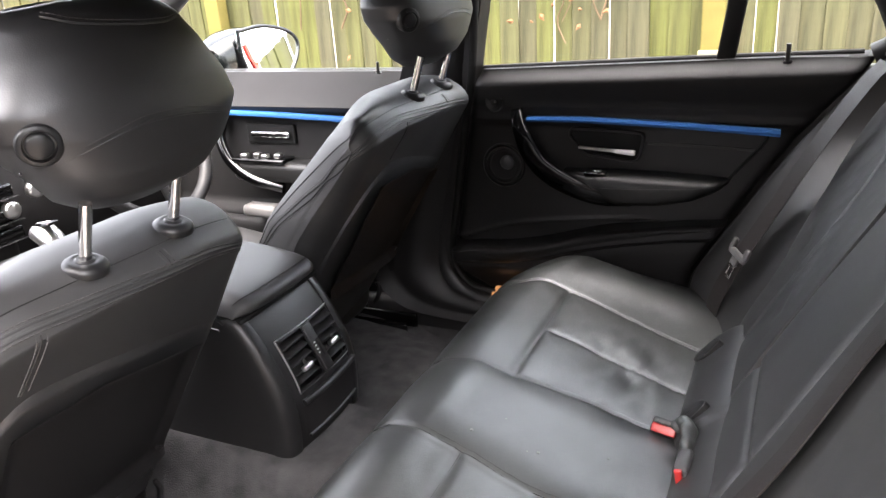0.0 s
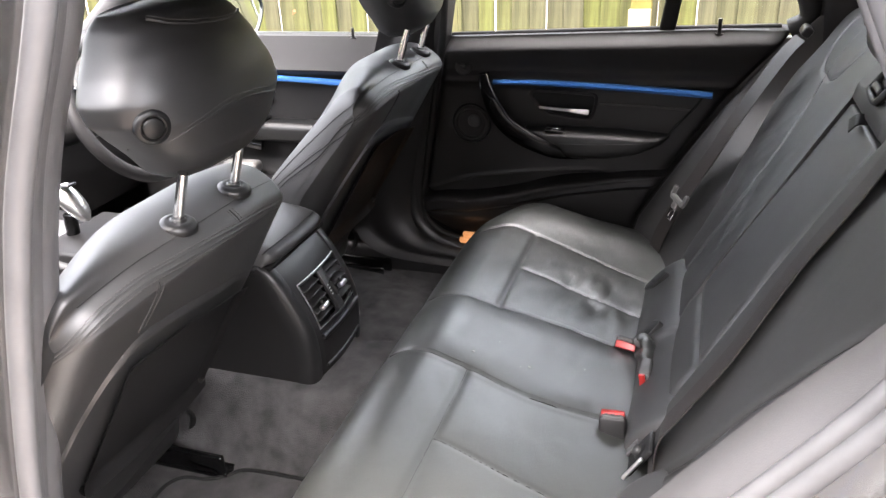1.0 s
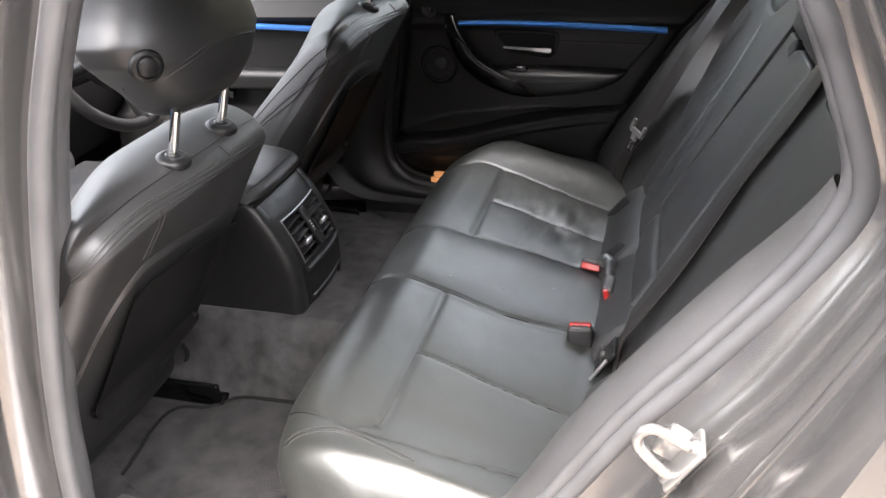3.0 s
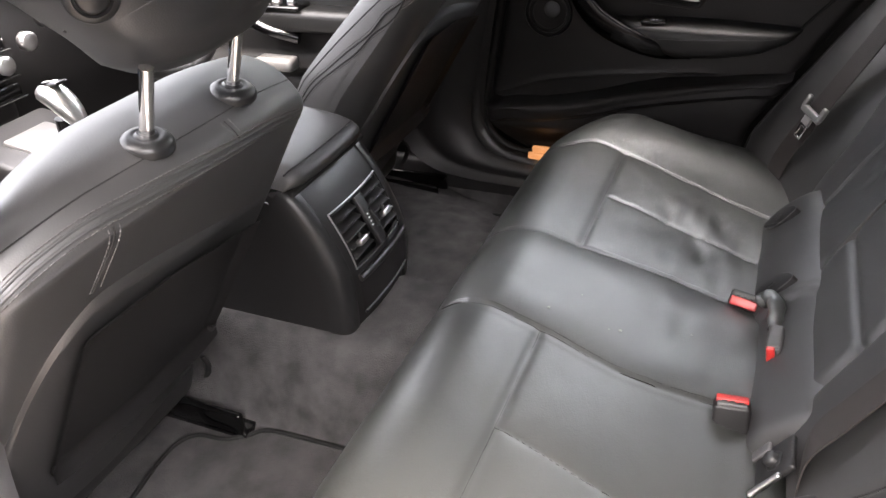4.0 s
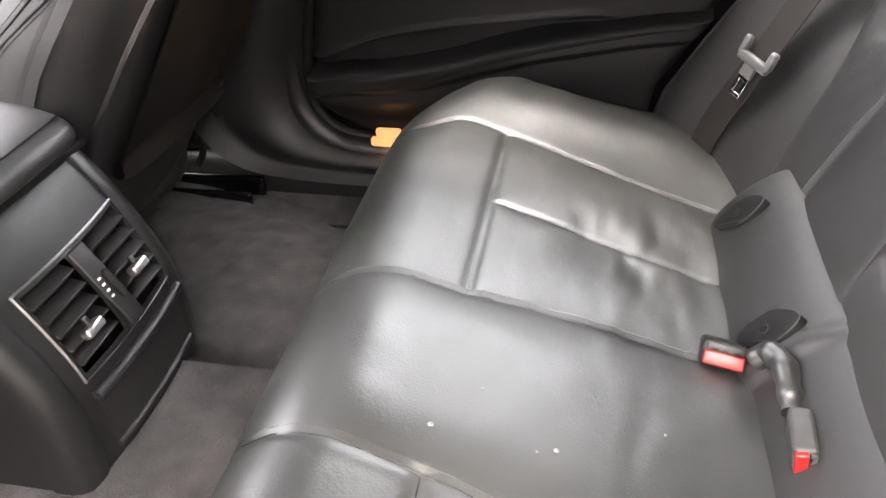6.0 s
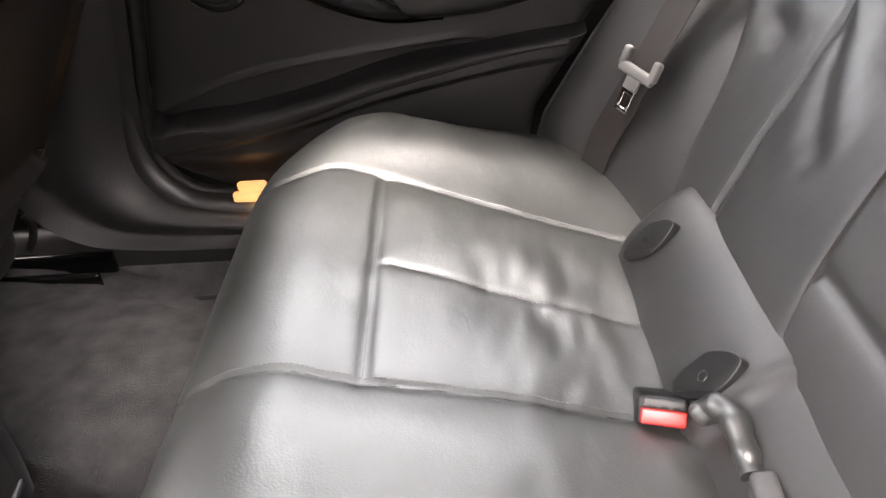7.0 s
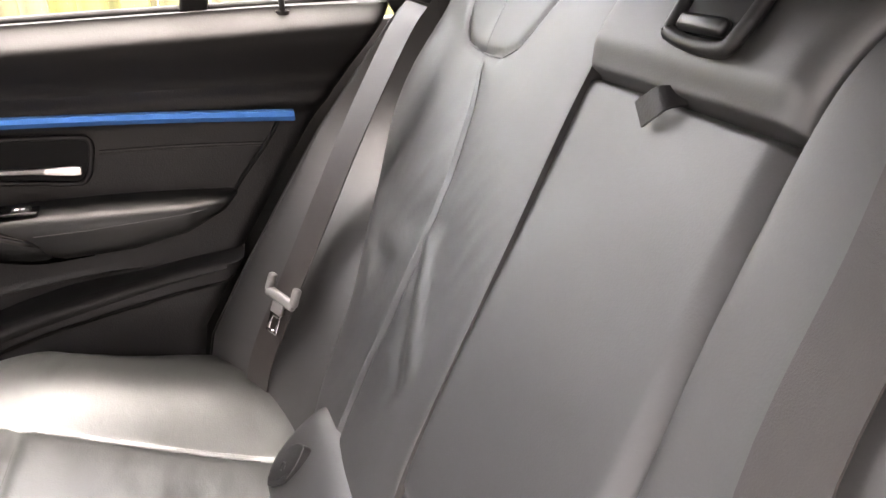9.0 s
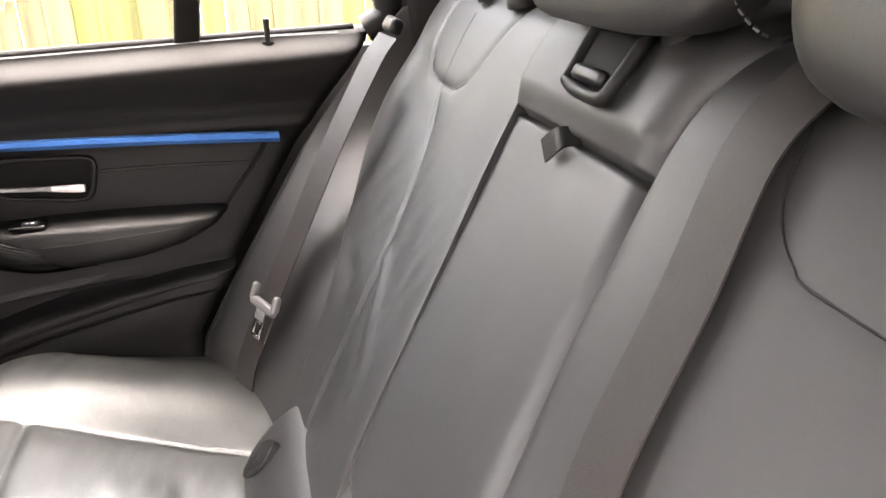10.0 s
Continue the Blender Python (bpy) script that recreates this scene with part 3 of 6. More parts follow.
for y, back in ((0.302, 0.0), (0.098, 0.0), (-0.40, 0.007)):
    mid = Vector((0.2885 + back, y, 0.3430))
    rim = [mid + Vector((0, -1, 0)) * q.x + SLOPE * q.y for q in LEAF]
    v, f = loft([[q - OUTW * 0.008 for q in rim[:-1]], [q + OUTW * 0.0035 for q in rim[:-1]], [mid + (q - mid) * 0.9 + OUTW * 0.0045 for q in rim[:-1]]])
    cv = finish("anchor_cover", v, f, POCKET, strip, "black plastic anchor cover")
    v, f = tube([q + OUTW * 0.0038 for q in rim[14:34]], 0.0007, 6)
    finish("cover_edge", v, f, EDGE, cv, "thin line along the anchor cover")
    a0, a1 = mid + Vector((0, -0.020, 0)) + SLOPE * 0.004, mid + Vector((0, 0.006, 0)) - SLOPE * 0.028
    v, f = tube([a0 + (a1 - a0) * k / 6 + OUTW * 0.0048 for k in range(7)], 0.0006, 6)
    finish("cover_fold", v, f, SATIN, cv, "thin line along the anchor cover")
    v, f = tube([mid + Vector((0, -1, 0)) * 0.005 * math.cos(k / 12 * 6.283) + SLOPE * 0.005 * math.sin(k / 12 * 6.283) + OUTW * 0.0047 for k in range(13)], 0.0006, 5)
    finish("cover_symbol", v, f, SATIN, cv, "moulded ring symbol")

# ---- outboard bolsters beside the backrests ----
DOOR_EDGE = [(0.19, 0.28), (0.204, 0.34), (0.272, 0.451), (0.388, 0.63), (0.504, 0.776), (0.56, 0.83)]


def bolster_fn(mirror):
    def fn(u, v, lift=0.0):
        z0 = 0.27 + u * 0.56
        xa = lerp_table([(b, a) for a, b in DOOR_EDGE], z0)
        za = z0
        ya = 0.662
        zb = 0.30 + u * 0.535
        xb = 0.371 + 0.59 * (zb - 0.43) + 0.022
        yb = lerp_table(FAR_OUT, zb) + 0.004
        if mirror:
            ya, yb = -0.635, -0.035 - yb
        t = v
        x, y, z = xa + (xb - xa) * t, ya + (yb - ya) * t, za + (zb - za) * t
        w = 0.010 - 0.036 * max(0.0, 1 - u / 0.45)
        bulge = w * math.sin(math.pi * min(1, max(0, t))) ** 0.8
        inner = 0.02 * math.exp(-t / 0.05)
        x += -0.75 * bulge + inner + 0.006 * math.exp(-(1 - t) / 0.05) - 0.75 * lift
        z += 0.35 * bulge + 0.45 * lift
        y += (-1 if not mirror else 1) * (0.35 * bulge + 0.45 * lift)
        x += 0.0015 * noise.noise((y * 10, z * 10, 12))
        return (x, y, z)
    return fn


for mirror in (False, True):
    b = tagged(empty("seat_side_pad", (0.35, 0.6 if not mirror else -0.6, 0.28)), "grained black leather side bolster beside the rear backrest", "car seat", "side bolsters")
    v, f = surface(bolster_fn(mirror), 70, 50)
    # dimmed leather again, against a white highlight beside the belt
    finish("bolster_cover", v, f, LEATHER_PANEL, b)
    fnb = bolster_fn(mirror)
    v, f = tube([fnb(k / 50, 0.035, 0.0) for k in range(51)], 0.0028, 8)
    finish("edge_piping", v, f, ARM, b, "narrow edge piping")

# ---- rear headrests ----
def rear_headrest(yc, zc, wide, label):
    h = tagged(empty("rear_headrest", (0.66, yc, 0.866)), label, "headrest", "rear headrests")
    rings = []
    for k in range(25):
        a = -math.pi / 2 + math.pi * k / 24
        zz = zc + 0.075 * math.sin(a)
        s = max(0.05, math.cos(a)) ** 0.35
        ring = []
        for j in range(40):
            b = 2 * math.pi * j / 40
            cy, cx = math.cos(b), math.sin(b)
            px = 0.048 * math.copysign(abs(cx) ** 0.7, cx) * s
            py = wide / 2 * math.copysign(abs(cy) ** 0.45, cy) * s
            ring.append((0.625 + px + 0.25 * (zz - zc), yc + py, zz))
        rings.append(ring)
    v, f = loft(rings)
    body = finish("headrest_cushion", v, f, LEATHER_MATT, h)
    for sy in (-1, 1):
        ring = [(0.625 + 0.040 * math.sin(2 * math.pi * j / 60) + 0.018 * math.sin(2 * math.pi * j / 60 - 1.5708), yc + sy * (wide / 2 - 0.016 + 0.0), zc + 0.072 * math.cos(2 * math.pi * j / 60)) for j in range(61)]
        v, f = stitches(ring, (-0.3, sy, 0), 0.008, 0.0055, 0.0011)
        finish("stitching", v, f, THREAD, body, "grey thread stitching")
        v, f = tube([(0.635, yc + sy * 0.055, 0.84), (0.632, yc + sy * 0.055, zc - 0.05)], 0.006, 12)
        finish("post", v, f, CHROME, h, "chrome post")
        v, f = lathe([(0.001, 0.008), (0.014, 0.0075), (0.018, 0.004), (0.019, 0.0), (0.019, -0.006)], (0.632, yc + sy * 0.055, 0.862), (-0.25, 0, 1))
        finish("post_guide", v, f, SATIN, h, "black plastic post guide")


rear_headrest(0.060, 0.936, 0.31, "black leather centre rear headrest with stitched sides")
rear_headrest(-0.315, 0.920, 0.36, "black leather outer rear headrest raised on chrome posts")
rear_headrest(0.385, 1.03, 0.30, "black leather outer rear headrest raised on chrome posts")


# ---- rear seat belts ----
def belt(points, across, label, width=0.047):
    b = tagged(empty("seat_belt", points[0]), label, "seat belt", "rear seat belts")
    v, f = ribbon(smooth_line(points, 60), across, width, 0.0016)
    finish("webbing", v, f, WEB, b)
    return b


def tongue(parent, at, d, n):
    """Latch plate threaded on a belt: d along the belt downwards, n across it."""
    d, s = Vector(d).normalized(), Vector(n)
    s = (s - d * s.dot(d)).normalized()
    n = d.cross(s).normalized()
    m = Matrix((s, -d, n)).transposed().to_4x4()
    p = Vector(at)
    for a in (-1, 1):
        q = p + s * a * 0.026 - d * 0.006
        part("latch_arm", rbox(*q, 0.012, 0.026, 0.010, 0.004, m, 3), TONGUE, parent)
    q = p + d * 0.006
    part("latch_bar", rbox(*q, 0.058, 0.014, 0.010, 0.004, m, 3), TONGUE, parent, "grey plastic latch bar")
    q = p + d * 0.020
    part("latch_neck", rbox(*q, 0.022, 0.018, 0.006, 0.002, m), TONGUE, parent)
    for a in (-1, 1):
        q = p + d * 0.042 + s * a * 0.0075
        part("tongue_side", rbox(*q, 0.006, 0.030, 0.0028, 0.001, m), CHROME, parent, "steel tongue")
    for e in (0.031, 0.054):
        q = p + d * e
        part("tongue_end", rbox(*q, 0.021, 0.006, 0.0028, 0.001, m), CHROME, parent, "steel tongue")


far_belt = belt([(0.262, 0.545, 0.225), (0.268, 0.540, 0.28), (0.280, 0.532, 0.345), (0.314, 0.520, 0.43), (0.370, 0.530, 0.54), (0.433, 0.545, 0.66), (0.496, 0.563, 0.765), (0.526, 0.570, 0.803)], (0.55, -0.80, 0.1),
                "black seat belt with grey latch plate over the side bolster", 0.043)
tongue(far_belt, (0.317, 0.517, 0.452), (-0.34, -0.03, -0.94), (0.55, -0.80, 0.1))
part("belt_guide", rbox(0.537, 0.585, 0.815, 0.02, 0.055, 0.022, 0.006, TILT_BACK), HARD, far_belt, "black plastic belt guide")

mid_belt = belt([(0.74, -0.17, 0.872), (0.68, -0.163, 0.876), (0.64, -0.157, 0.868), on_back(-0.150, 0.845, 0.012), on_back(-0.142, 0.81, 0.012), on_back(-0.157, 0.735, 0.010), on_back(-0.179, 0.64, 0.012), on_back(-0.232, 0.52, 0.018), on_back(-0.252, 0.44, 0.018), on_back(-0.263, 0.39, 0.018), (0.328, -0.268, 0.335), (0.326, -0.272, 0.285)], (0.1, 1, 0.1),
                "black centre seat belt lying flat on the near backrest")
near_belt = belt([(0.53, -0.60, 0.835), (0.50, -0.585, 0.79), (0.44, -0.56, 0.68), (0.37, -0.53, 0.56), (0.30, -0.50, 0.44), (0.275, -0.49, 0.33)], (0.5, 0.8, 0.1), "black near seat belt running down the side bolster")
part("belt_slot", rbox(0.645, -0.157, 0.866, 0.030, 0.075, 0.010, 0.004), HARD, mid_belt, "black plastic belt slot")
part("belt_guide", rbox(0.535, -0.605, 0.85, 0.02, 0.055, 0.022, 0.006, TILT_BACK), HARD, near_belt, "black plastic belt guide")


def buckle(at, d, label, size=1.0, shell_mat=None, flat=(1, 0, -0.2)):
    """A belt buckle; its end carries the red button and the pale slot plate. d points from its foot to its end, flat across its broad face."""
    shell_mat = shell_mat or HARD
    d = Vector(d).normalized()
    s = Vector(flat)
    s = (s - d * s.dot(d)).normalized()
    n = s.cross(d).normalized()
    if n.z < 0:
        s, n = -s, -n
    m = Matrix((s, d, n)).transposed().to_4x4()
    b = tagged(empty("belt_buckle", Vector(at) - d * 0.06 * size), label, "buckle", "belt buckles")
    c = Vector(at) - d * 0.028 * size
    part("housing", rbox(*c, 0.044 * size, 0.062 * size, 0.026 * size, 0.005, m, 3), shell_mat, b)
    c = Vector(at) + d * 0.003 * size - n * 0.004 * size
    part("release_button", rbox(*c, 0.038 * size, 0.010 * size, 0.014 * size, 0.002, m, 3), RED, b, "red release button")
    c = Vector(at) + d * 0.001 * size + n * 0.0075 * size
    plate = part("slot_plate", rbox(*c, 0.036 * size, 0.010 * size, 0.008 * size, 0.002, m), EDGE, b, "grey slot plate")
    for k in (-1, 0, 1):
        c = Vector(at) + d * 0.0061 * size + n * 0.0045 * size + s * 0.010 * size * k
        part("slot", rbox(*c, 0.006 * size, 0.001, 0.0018, 0, m), DARK, plate)
    return b, m, Vector(at), d, n


buckle((0.252, 0.086, 0.318), (-0.10, -0.80, 0.58), "black belt buckle with red button, standing in the cushion")
b3, m3, p3, d3, n3 = buckle((0.254, -0.150, 0.326), (-0.05, 0.25, 0.96), "black belt buckle with red button, in a cushion slot", 1.0, POCKET)
for k in range(3):
    c = p3 - d3 * (0.016 + 0.007 * k) - n3 * 0.0133
    part("lettering_bar", rbox(*c, 0.018 - 0.003 * k, 0.0025, 0.0004, 0, m3), GREY, b3, "grey moulded lettering")
b2 = buckle((0.295, -0.050, 0.336), (-0.06, -0.97, -0.05), "grey centre belt buckle with red button lying on its side", 0.76, EDGE, (-0.15, 0, 1))[0]
v, f = tube(smooth_line([(0.272, 0.062, 0.336), (0.282, 0.060, 0.349), (0.292, 0.044, 0.351), (0.294, 0.018, 0.343), (0.294, 0.000, 0.338)], 20), 0.0128, 12, 0.8, taper=lambda t: 0.8 + 0.3 * math.sin(math.pi * t) + 0.10 * math.sin(t * 26))
finish("buckle_boot", v, f, LEATHER, b2, "wrinkled leather boot")

# steel anchor with the belt's end fitting beside the near place
fit = tagged(empty("belt_anchor", (0.31, -0.245, 0.30)), "dark steel belt anchor plate beside the near backrest", "anchor")
# dark backing added to stand for shade in the gap
part("anchor_gap_shade", rbox(0.352, -0.248, 0.318, 0.012, 0.096, 0.130, 0.003, TILT_BACK), DARK, fit, "dark backing painted as shade in the anchor's gap")
part("anchor_plate", rbox(0.306, -0.246, 0.342, 0.008, 0.050, 0.060, 0.003, TILT_BACK), POCKET, fit)
v, f = lathe([(0.0005, 0.009), (0.007, 0.008), (0.0095, 0.005), (0.0095, 0.0), (0.013, -0.001), (0.013, -0.004)], (0.302, -0.247, 0.347), (-0.86, 0, 0.5), 18)
finish("anchor_bolt", v, f, SATIN, fit, "dark steel bolt")
part("anchor_loop", rbox(0.296, -0.276, 0.336, 0.006, 0.007, 0.050, 0.002, TILT_BACK), SATIN_CHROME, fit, "bright steel loop")
part("anchor_tab", rbox(0.292, -0.222, 0.330, 0.005, 0.014, 0.030, 0.002, TILT_BACK), GREY, fit, "grey steel tab")

# ---- front seats ----
SEAT_Y0, SEAT_Y1 = -0.650, -0.150
REAR = [(-0.640, 0.10), (-0.600, 0.150), (-0.545, 0.238), (-0.485, 0.335), (-0.420, 0.438), (-0.350, 0.549), (-0.290, 0.644), (-0.262, 0.690), (-0.2595, 0.702),
        (-0.264, 0.714), (-0.276, 0.7265), (-0.294, 0.737), (-0.320, 0.7465), (-0.355, 0.751), (-0.390, 0.742), (-0.415, 0.720), (-0.432, 0.690),
        (-0.470, 0.610), (-0.520, 0.500), (-0.585, 0.360), (-0.660, 0.22), (-0.70, 0.10)]
REAR_S = [(p.x, p.z) for p in smooth_line([(x, 0, z) for x, z in REAR], 120)]
NSEAT = Vector((0.846, 0, -0.533))
ARC = [0.0]
for (xa, za), (xb, zb) in zip(REAR_S, REAR_S[1:]):
    ARC.append(ARC[-1] + math.hypot(xb - xa, zb - za))


def seat_point(u, v, lift=0.0):
    f = u * (len(REAR_S) - 1)
    k = min(int(f), len(REAR_S) - 2)
    x = REAR_S[k][0] + (REAR_S[k + 1][0] - REAR_S[k][0]) * (f - k)
    z = REAR_S[k][1] + (REAR_S[k + 1][1] - REAR_S[k][1]) * (f - k)
    y = SEAT_Y0 + v * (SEAT_Y1 - SEAT_Y0)
    yc, hw = (SEAT_Y0 + SEAT_Y1) / 2, (SEAT_Y1 - SEAT_Y0) / 2
    q = (y - yc) / hw
    # core line of the section, towards which the ends close
    h = max(0.0, min(1.0, (z - 0.10) / 0.64))
    cx, cz = -0.66 + 0.33 * h, 0.10 + 0.60 * h
    # one shoulder is cut back towards the top, the bolster below it reaches forward
    cut = lerp_table([(0.30, -0.02), (0.46, -0.045), (0.54, -0.030), (0.74, 0.066)], z) * step(0.05, 1.0, -q)
    x += cut * step(0.46, 0.66, u)
    cx += 0.5 * cut
    edge = 0.80 + 0.09 * step(0.42, 0.62, u)
    e = max(0.0, (abs(q) - edge) / (1 - edge))
    g = math.sqrt(max(0.0, 1 - e ** 2.2))
    x, z = cx + (x - cx) * (0.03 + 0.97 * g), cz + (z - cz) * (0.03 + 0.97 * g)
    # shoulders slope away, the back is wider in the middle of its height
    shoulder = 0.030 * max(0.0, abs(q) - 0.45) ** 1.5 * step(0.45, 0.75, z) * 1.6
    if q < 0:
        shoulder *= 1.2
    z -= shoulder
    x -= shoulder * 0.5
    wide = lerp_table([(0.1, 0.90), (0.3, 0.95), (0.55, 1.02), (0.63, 1.0), (0.70, 0.985), (0.76, 0.96)], z)
    y = yc + (y - yc) * wide
    x -= 0.014 * (abs(q) ** 2) * (1 - 2.0 * step(0.45, 0.8, u))
    x += 0.0012 * noise.noise((y * 9, z * 9, 21))
    p = Vector((x, y, z)) + (NSEAT if u < 0.42 else Vector((0, 0, 1))) * lift
    return tuple(p)


def on_seat(y, z, lift=0.0, along=0.0):
    zs = [p[1] for p in REAR_S[:60]]
    run = float(np.interp(np.interp(z, zs, range(60)), range(len(REAR_S)), ARC)) + along
    u = float(np.interp(run, ARC, range(len(REAR_S)))) / (len(REAR_S) - 1)
    yc = (SEAT_Y0 + SEAT_Y1) / 2
    wide = lerp_table([(0.1, 0.90), (0.3, 0.95), (0.55, 1.02), (0.63, 1.0), (0.70, 0.985), (0.76, 0.96)], z)
    v = (yc + (y - yc) / wide - SEAT_Y0) / (SEAT_Y1 - SEAT_Y0)
    p = Vector(seat_point(u, v))
    n = (Vector(seat_point(u + 0.006, v)) - Vector(seat_point(u - 0.006, v))).cross(Vector((0, 1, 0))).normalized()
    return p + n * (lift if n.x > 0 else -lift)


seat = tagged(empty("front_seat", (-0.55, -0.41, 0.10)), "black leather front seat with double stitched back and map pocket", "car seat", "front seats")
v, f = surface(lambda u, w: seat_point(u, 0.5 - 0.5 * math.cos(math.pi * w)), 240, 150)
finish("backrest_cover", v, f, LEATHER_SMOOTH, seat)
SEAT_SKIN = BVHTree.FromPolygons([Vector(p) for p in v], f)

# double seam across the top of the back, with a raised welt between
TOPSEAM = [(-0.640, 0.708), (-0.60, 0.716), (-0.55, 0.718), (-0.50, 0.716), (-0.42, 0.7105), (-0.33, 0.7025), (-0.26, 0.697), (-0.20, 0.690), (-0.165, 0.682)]
for along, r in ((0.0034, 0.0021), (-0.0034, 0.0021)):
    pts = [on_seat(p.y, p.z - 0.003, -0.0010, along) for p in smooth_line([(0, y, z) for y, z in TOPSEAM], 160)]
    v, f = tube(pts, r, 8)
    finish("welt", v, f, LEATHER_SMOOTH, seat)
# a plain seam along the top, in front of the double one
v, f = tube([seat_point(0.506 - 0.028 * k / 60, 0.07 + 0.86 * k / 60, -0.0004) for k in range(61)], 0.0009, 6)
finish("seam", v, f, SOFT, seat, "black sewn seam")
for along in (0.0080, -0.0080):
    pts = [on_seat(p.y, p.z - 0.003, 0.0004, along) for p in smooth_line([(0, y, z) for y, z in TOPSEAM], 160)]
    v, f = stitches(pts, (0.9, 0, 0.45), 0.0058, 0.0042, 0.0008)
    finish("stitching", v, f, THREAD, seat, "grey thread stitching")
for (ya, za), (yb, zb) in (((-0.513, 0.704), (-0.527, 0.636)), ((-0.336, 0.724), (-0.333, 0.706))):
    for s in (-0.006, 0.006):
        pts = [on_seat(ya + (yb - ya) * k / 12 + s, za + (zb - za) * k / 12, 0.0008) for k in range(13)]
        v, f = stitches(pts, NSEAT)
        finish("stitching", v, f, THREAD, seat, "grey thread stitching")
    pts = [on_seat(ya + (yb - ya) * k / 12, za + (zb - za) * k / 12, 0.0) for k in range(13)]
    v, f = tube(pts, 0.0010, 6)
    finish("seam", v, f, SOFT, seat, "black sewn seam")

# rear shell with its arched upper edge, and the map pocket
ARCH = [(-0.615, 0.40), (-0.60, 0.50), (-0.575, 0.575), (-0.548, 0.612), (-0.515, 0.628), (-0.45, 0.622), (-0.38, 0.606), (-0.30, 0.585), (-0.235, 0.568), (-0.188, 0.550)]
ARCH_S = smooth_line([(0, y, z) for y, z in ARCH], 60)


def shell_point(u, v):
    y = -0.612 + v * (0.612 - 0.188)
    top = lerp_table([(p.y, p.z) for p in ARCH_S], y)
    z = 0.16 + u * (top - 0.16)
    e = min(v * 0.424, (1 - v) * 0.424, (1 - u) * (top - 0.16), 0.03)
    lift = (0.0065 - 0.0035 * step(0.5, 1.0, v)) * math.sqrt(max(0, 1 - (1 - min(1, e / 0.010)) ** 2)) - 0.001
    return tuple(on_seat(y, z, lift))


v, f = surface(shell_point, 60, 60)
finish("back_shell", v, f, LEATHER_SMOOTH, seat, "black leather covered back shell")


def pocket_point(u, v):
    y = -0.548 + v * 0.315
    top = min(0.60, lerp_table([(p.y, p.z) for p in ARCH_S], y) - 0.018)
    bot = lerp_table([(-0.548, 0.350), (-0.52, 0.340), (-0.40, 0.332), (-0.26, 0.322), (-0.233, 0.33)], y)
    z = bot + u * (top - bot)
    e = min(v * 0.315, (1 - v) * 0.315, (top - z), (z - bot))
    lift = 0.0075 + 0.004 * math.exp(-(e / 0.006)) - 0.006 * step(0.0, 0.02, e)
    lift += 0.009 * math.exp(-((z - bot) / 0.010) ** 2)
    return tuple(on_seat(y, z, lift + 0.0065))


v, f = surface(pocket_point, 50, 50)
finish("map_pocket", v, f, POCKET, seat, "black map pocket panel")
v, f = tube([on_seat(y, z, 0.012) for y, z in ((-0.535, 0.342), (-0.50, 0.338), (-0.42, 0.334), (-0.32, 0.328), (-0.25, 0.323), (-0.238, 0.328), (-0.236, 0.345))], 0.0085, 12)
finish("pocket_lip", v, f, SATIN, seat, "smooth plastic lip")

# cushion of the front seat
bm = rbox(-0.80, -0.41, 0.235, 0.46, 0.46, 0.16, 0.05, Matrix.Rotation(radians(8), 4, "Y"), 4)
part("seat_cushion", bm, LEATHER_SMOOTH, seat)
# lever beside the shell's foot
v, f = tube(smooth_line([(-0.578, -0.192, 0.150), (-0.565, -0.190, 0.170), (-0.558, -0.190, 0.195), (-0.564, -0.192, 0.210)], 14), 0.006, 10, 0.6)
finish("release_lever", v, f, SATIN, seat, "dark release lever")

# headrest
def headrest_section(k):
    """Half width, rear depth and front depth at level k of 0..1 from the bottom."""
    w = lerp_table([(0, 0.082), (0.06, 0.118), (0.16, 0.142), (0.30, 0.172), (0.42, 0.184), (0.55, 0.174), (0.70, 0.152), (0.85, 0.132), (0.95, 0.120), (1.0, 0.104)], k)
    rear = lerp_table([(0, -0.298), (0.08, -0.262), (0.2, -0.243), (0.4, -0.232), (0.6, -0.236), (0.8, -0.251), (0.93, -0.270), (1.0, -0.295)], k)
    front = lerp_table([(0, -0.332), (0.08, -0.352), (0.3, -0.367), (0.6, -0.372), (0.9, -0.369), (1.0, -0.352)], k)
    return w, rear, front


HY = -0.316
NEAR_SIDE = [(0, 0.80), (0.16, 0.78), (0.30, 0.80), (0.42, 0.87), (0.55, 0.95), (0.70, 1.0)]
rings = []
for i in range(49):
    k = i / 48
    w, rear, front = headrest_section(k)
    z = 0.783 + 0.225 * k
    ring = []
    for j in range(64):
        a = 2 * math.pi * j / 64
        c, s = math.cos(a), math.sin(a)
        y = w * math.copysign(abs(c) ** 0.62, c)
        if c < 0:
            y *= lerp_table(NEAR_SIDE, k)
        if s >= 0:
            x = (rear + front) / 2 - 0.01 + ((rear - front) / 2 + 0.01) * abs(s) ** 0.75
        else:
            x = (rear + front) / 2 - 0.01 - ((rear - front) / 2 - 0.01) * abs(s) ** 0.75
        tilt = 0.020 * (abs(y) / 0.16) ** 2 * (1 - k)
        ring.append((x - 0.30 * abs(y) ** 1.5, HY + y, z + tilt - 0.02 * k * (y / 0.16) ** 2))
    rings.append(ring)
v, f = loft(rings)
head = finish("headrest_cushion", v, f, LEATHER_MATT, seat, "black leather headrest with a round button")


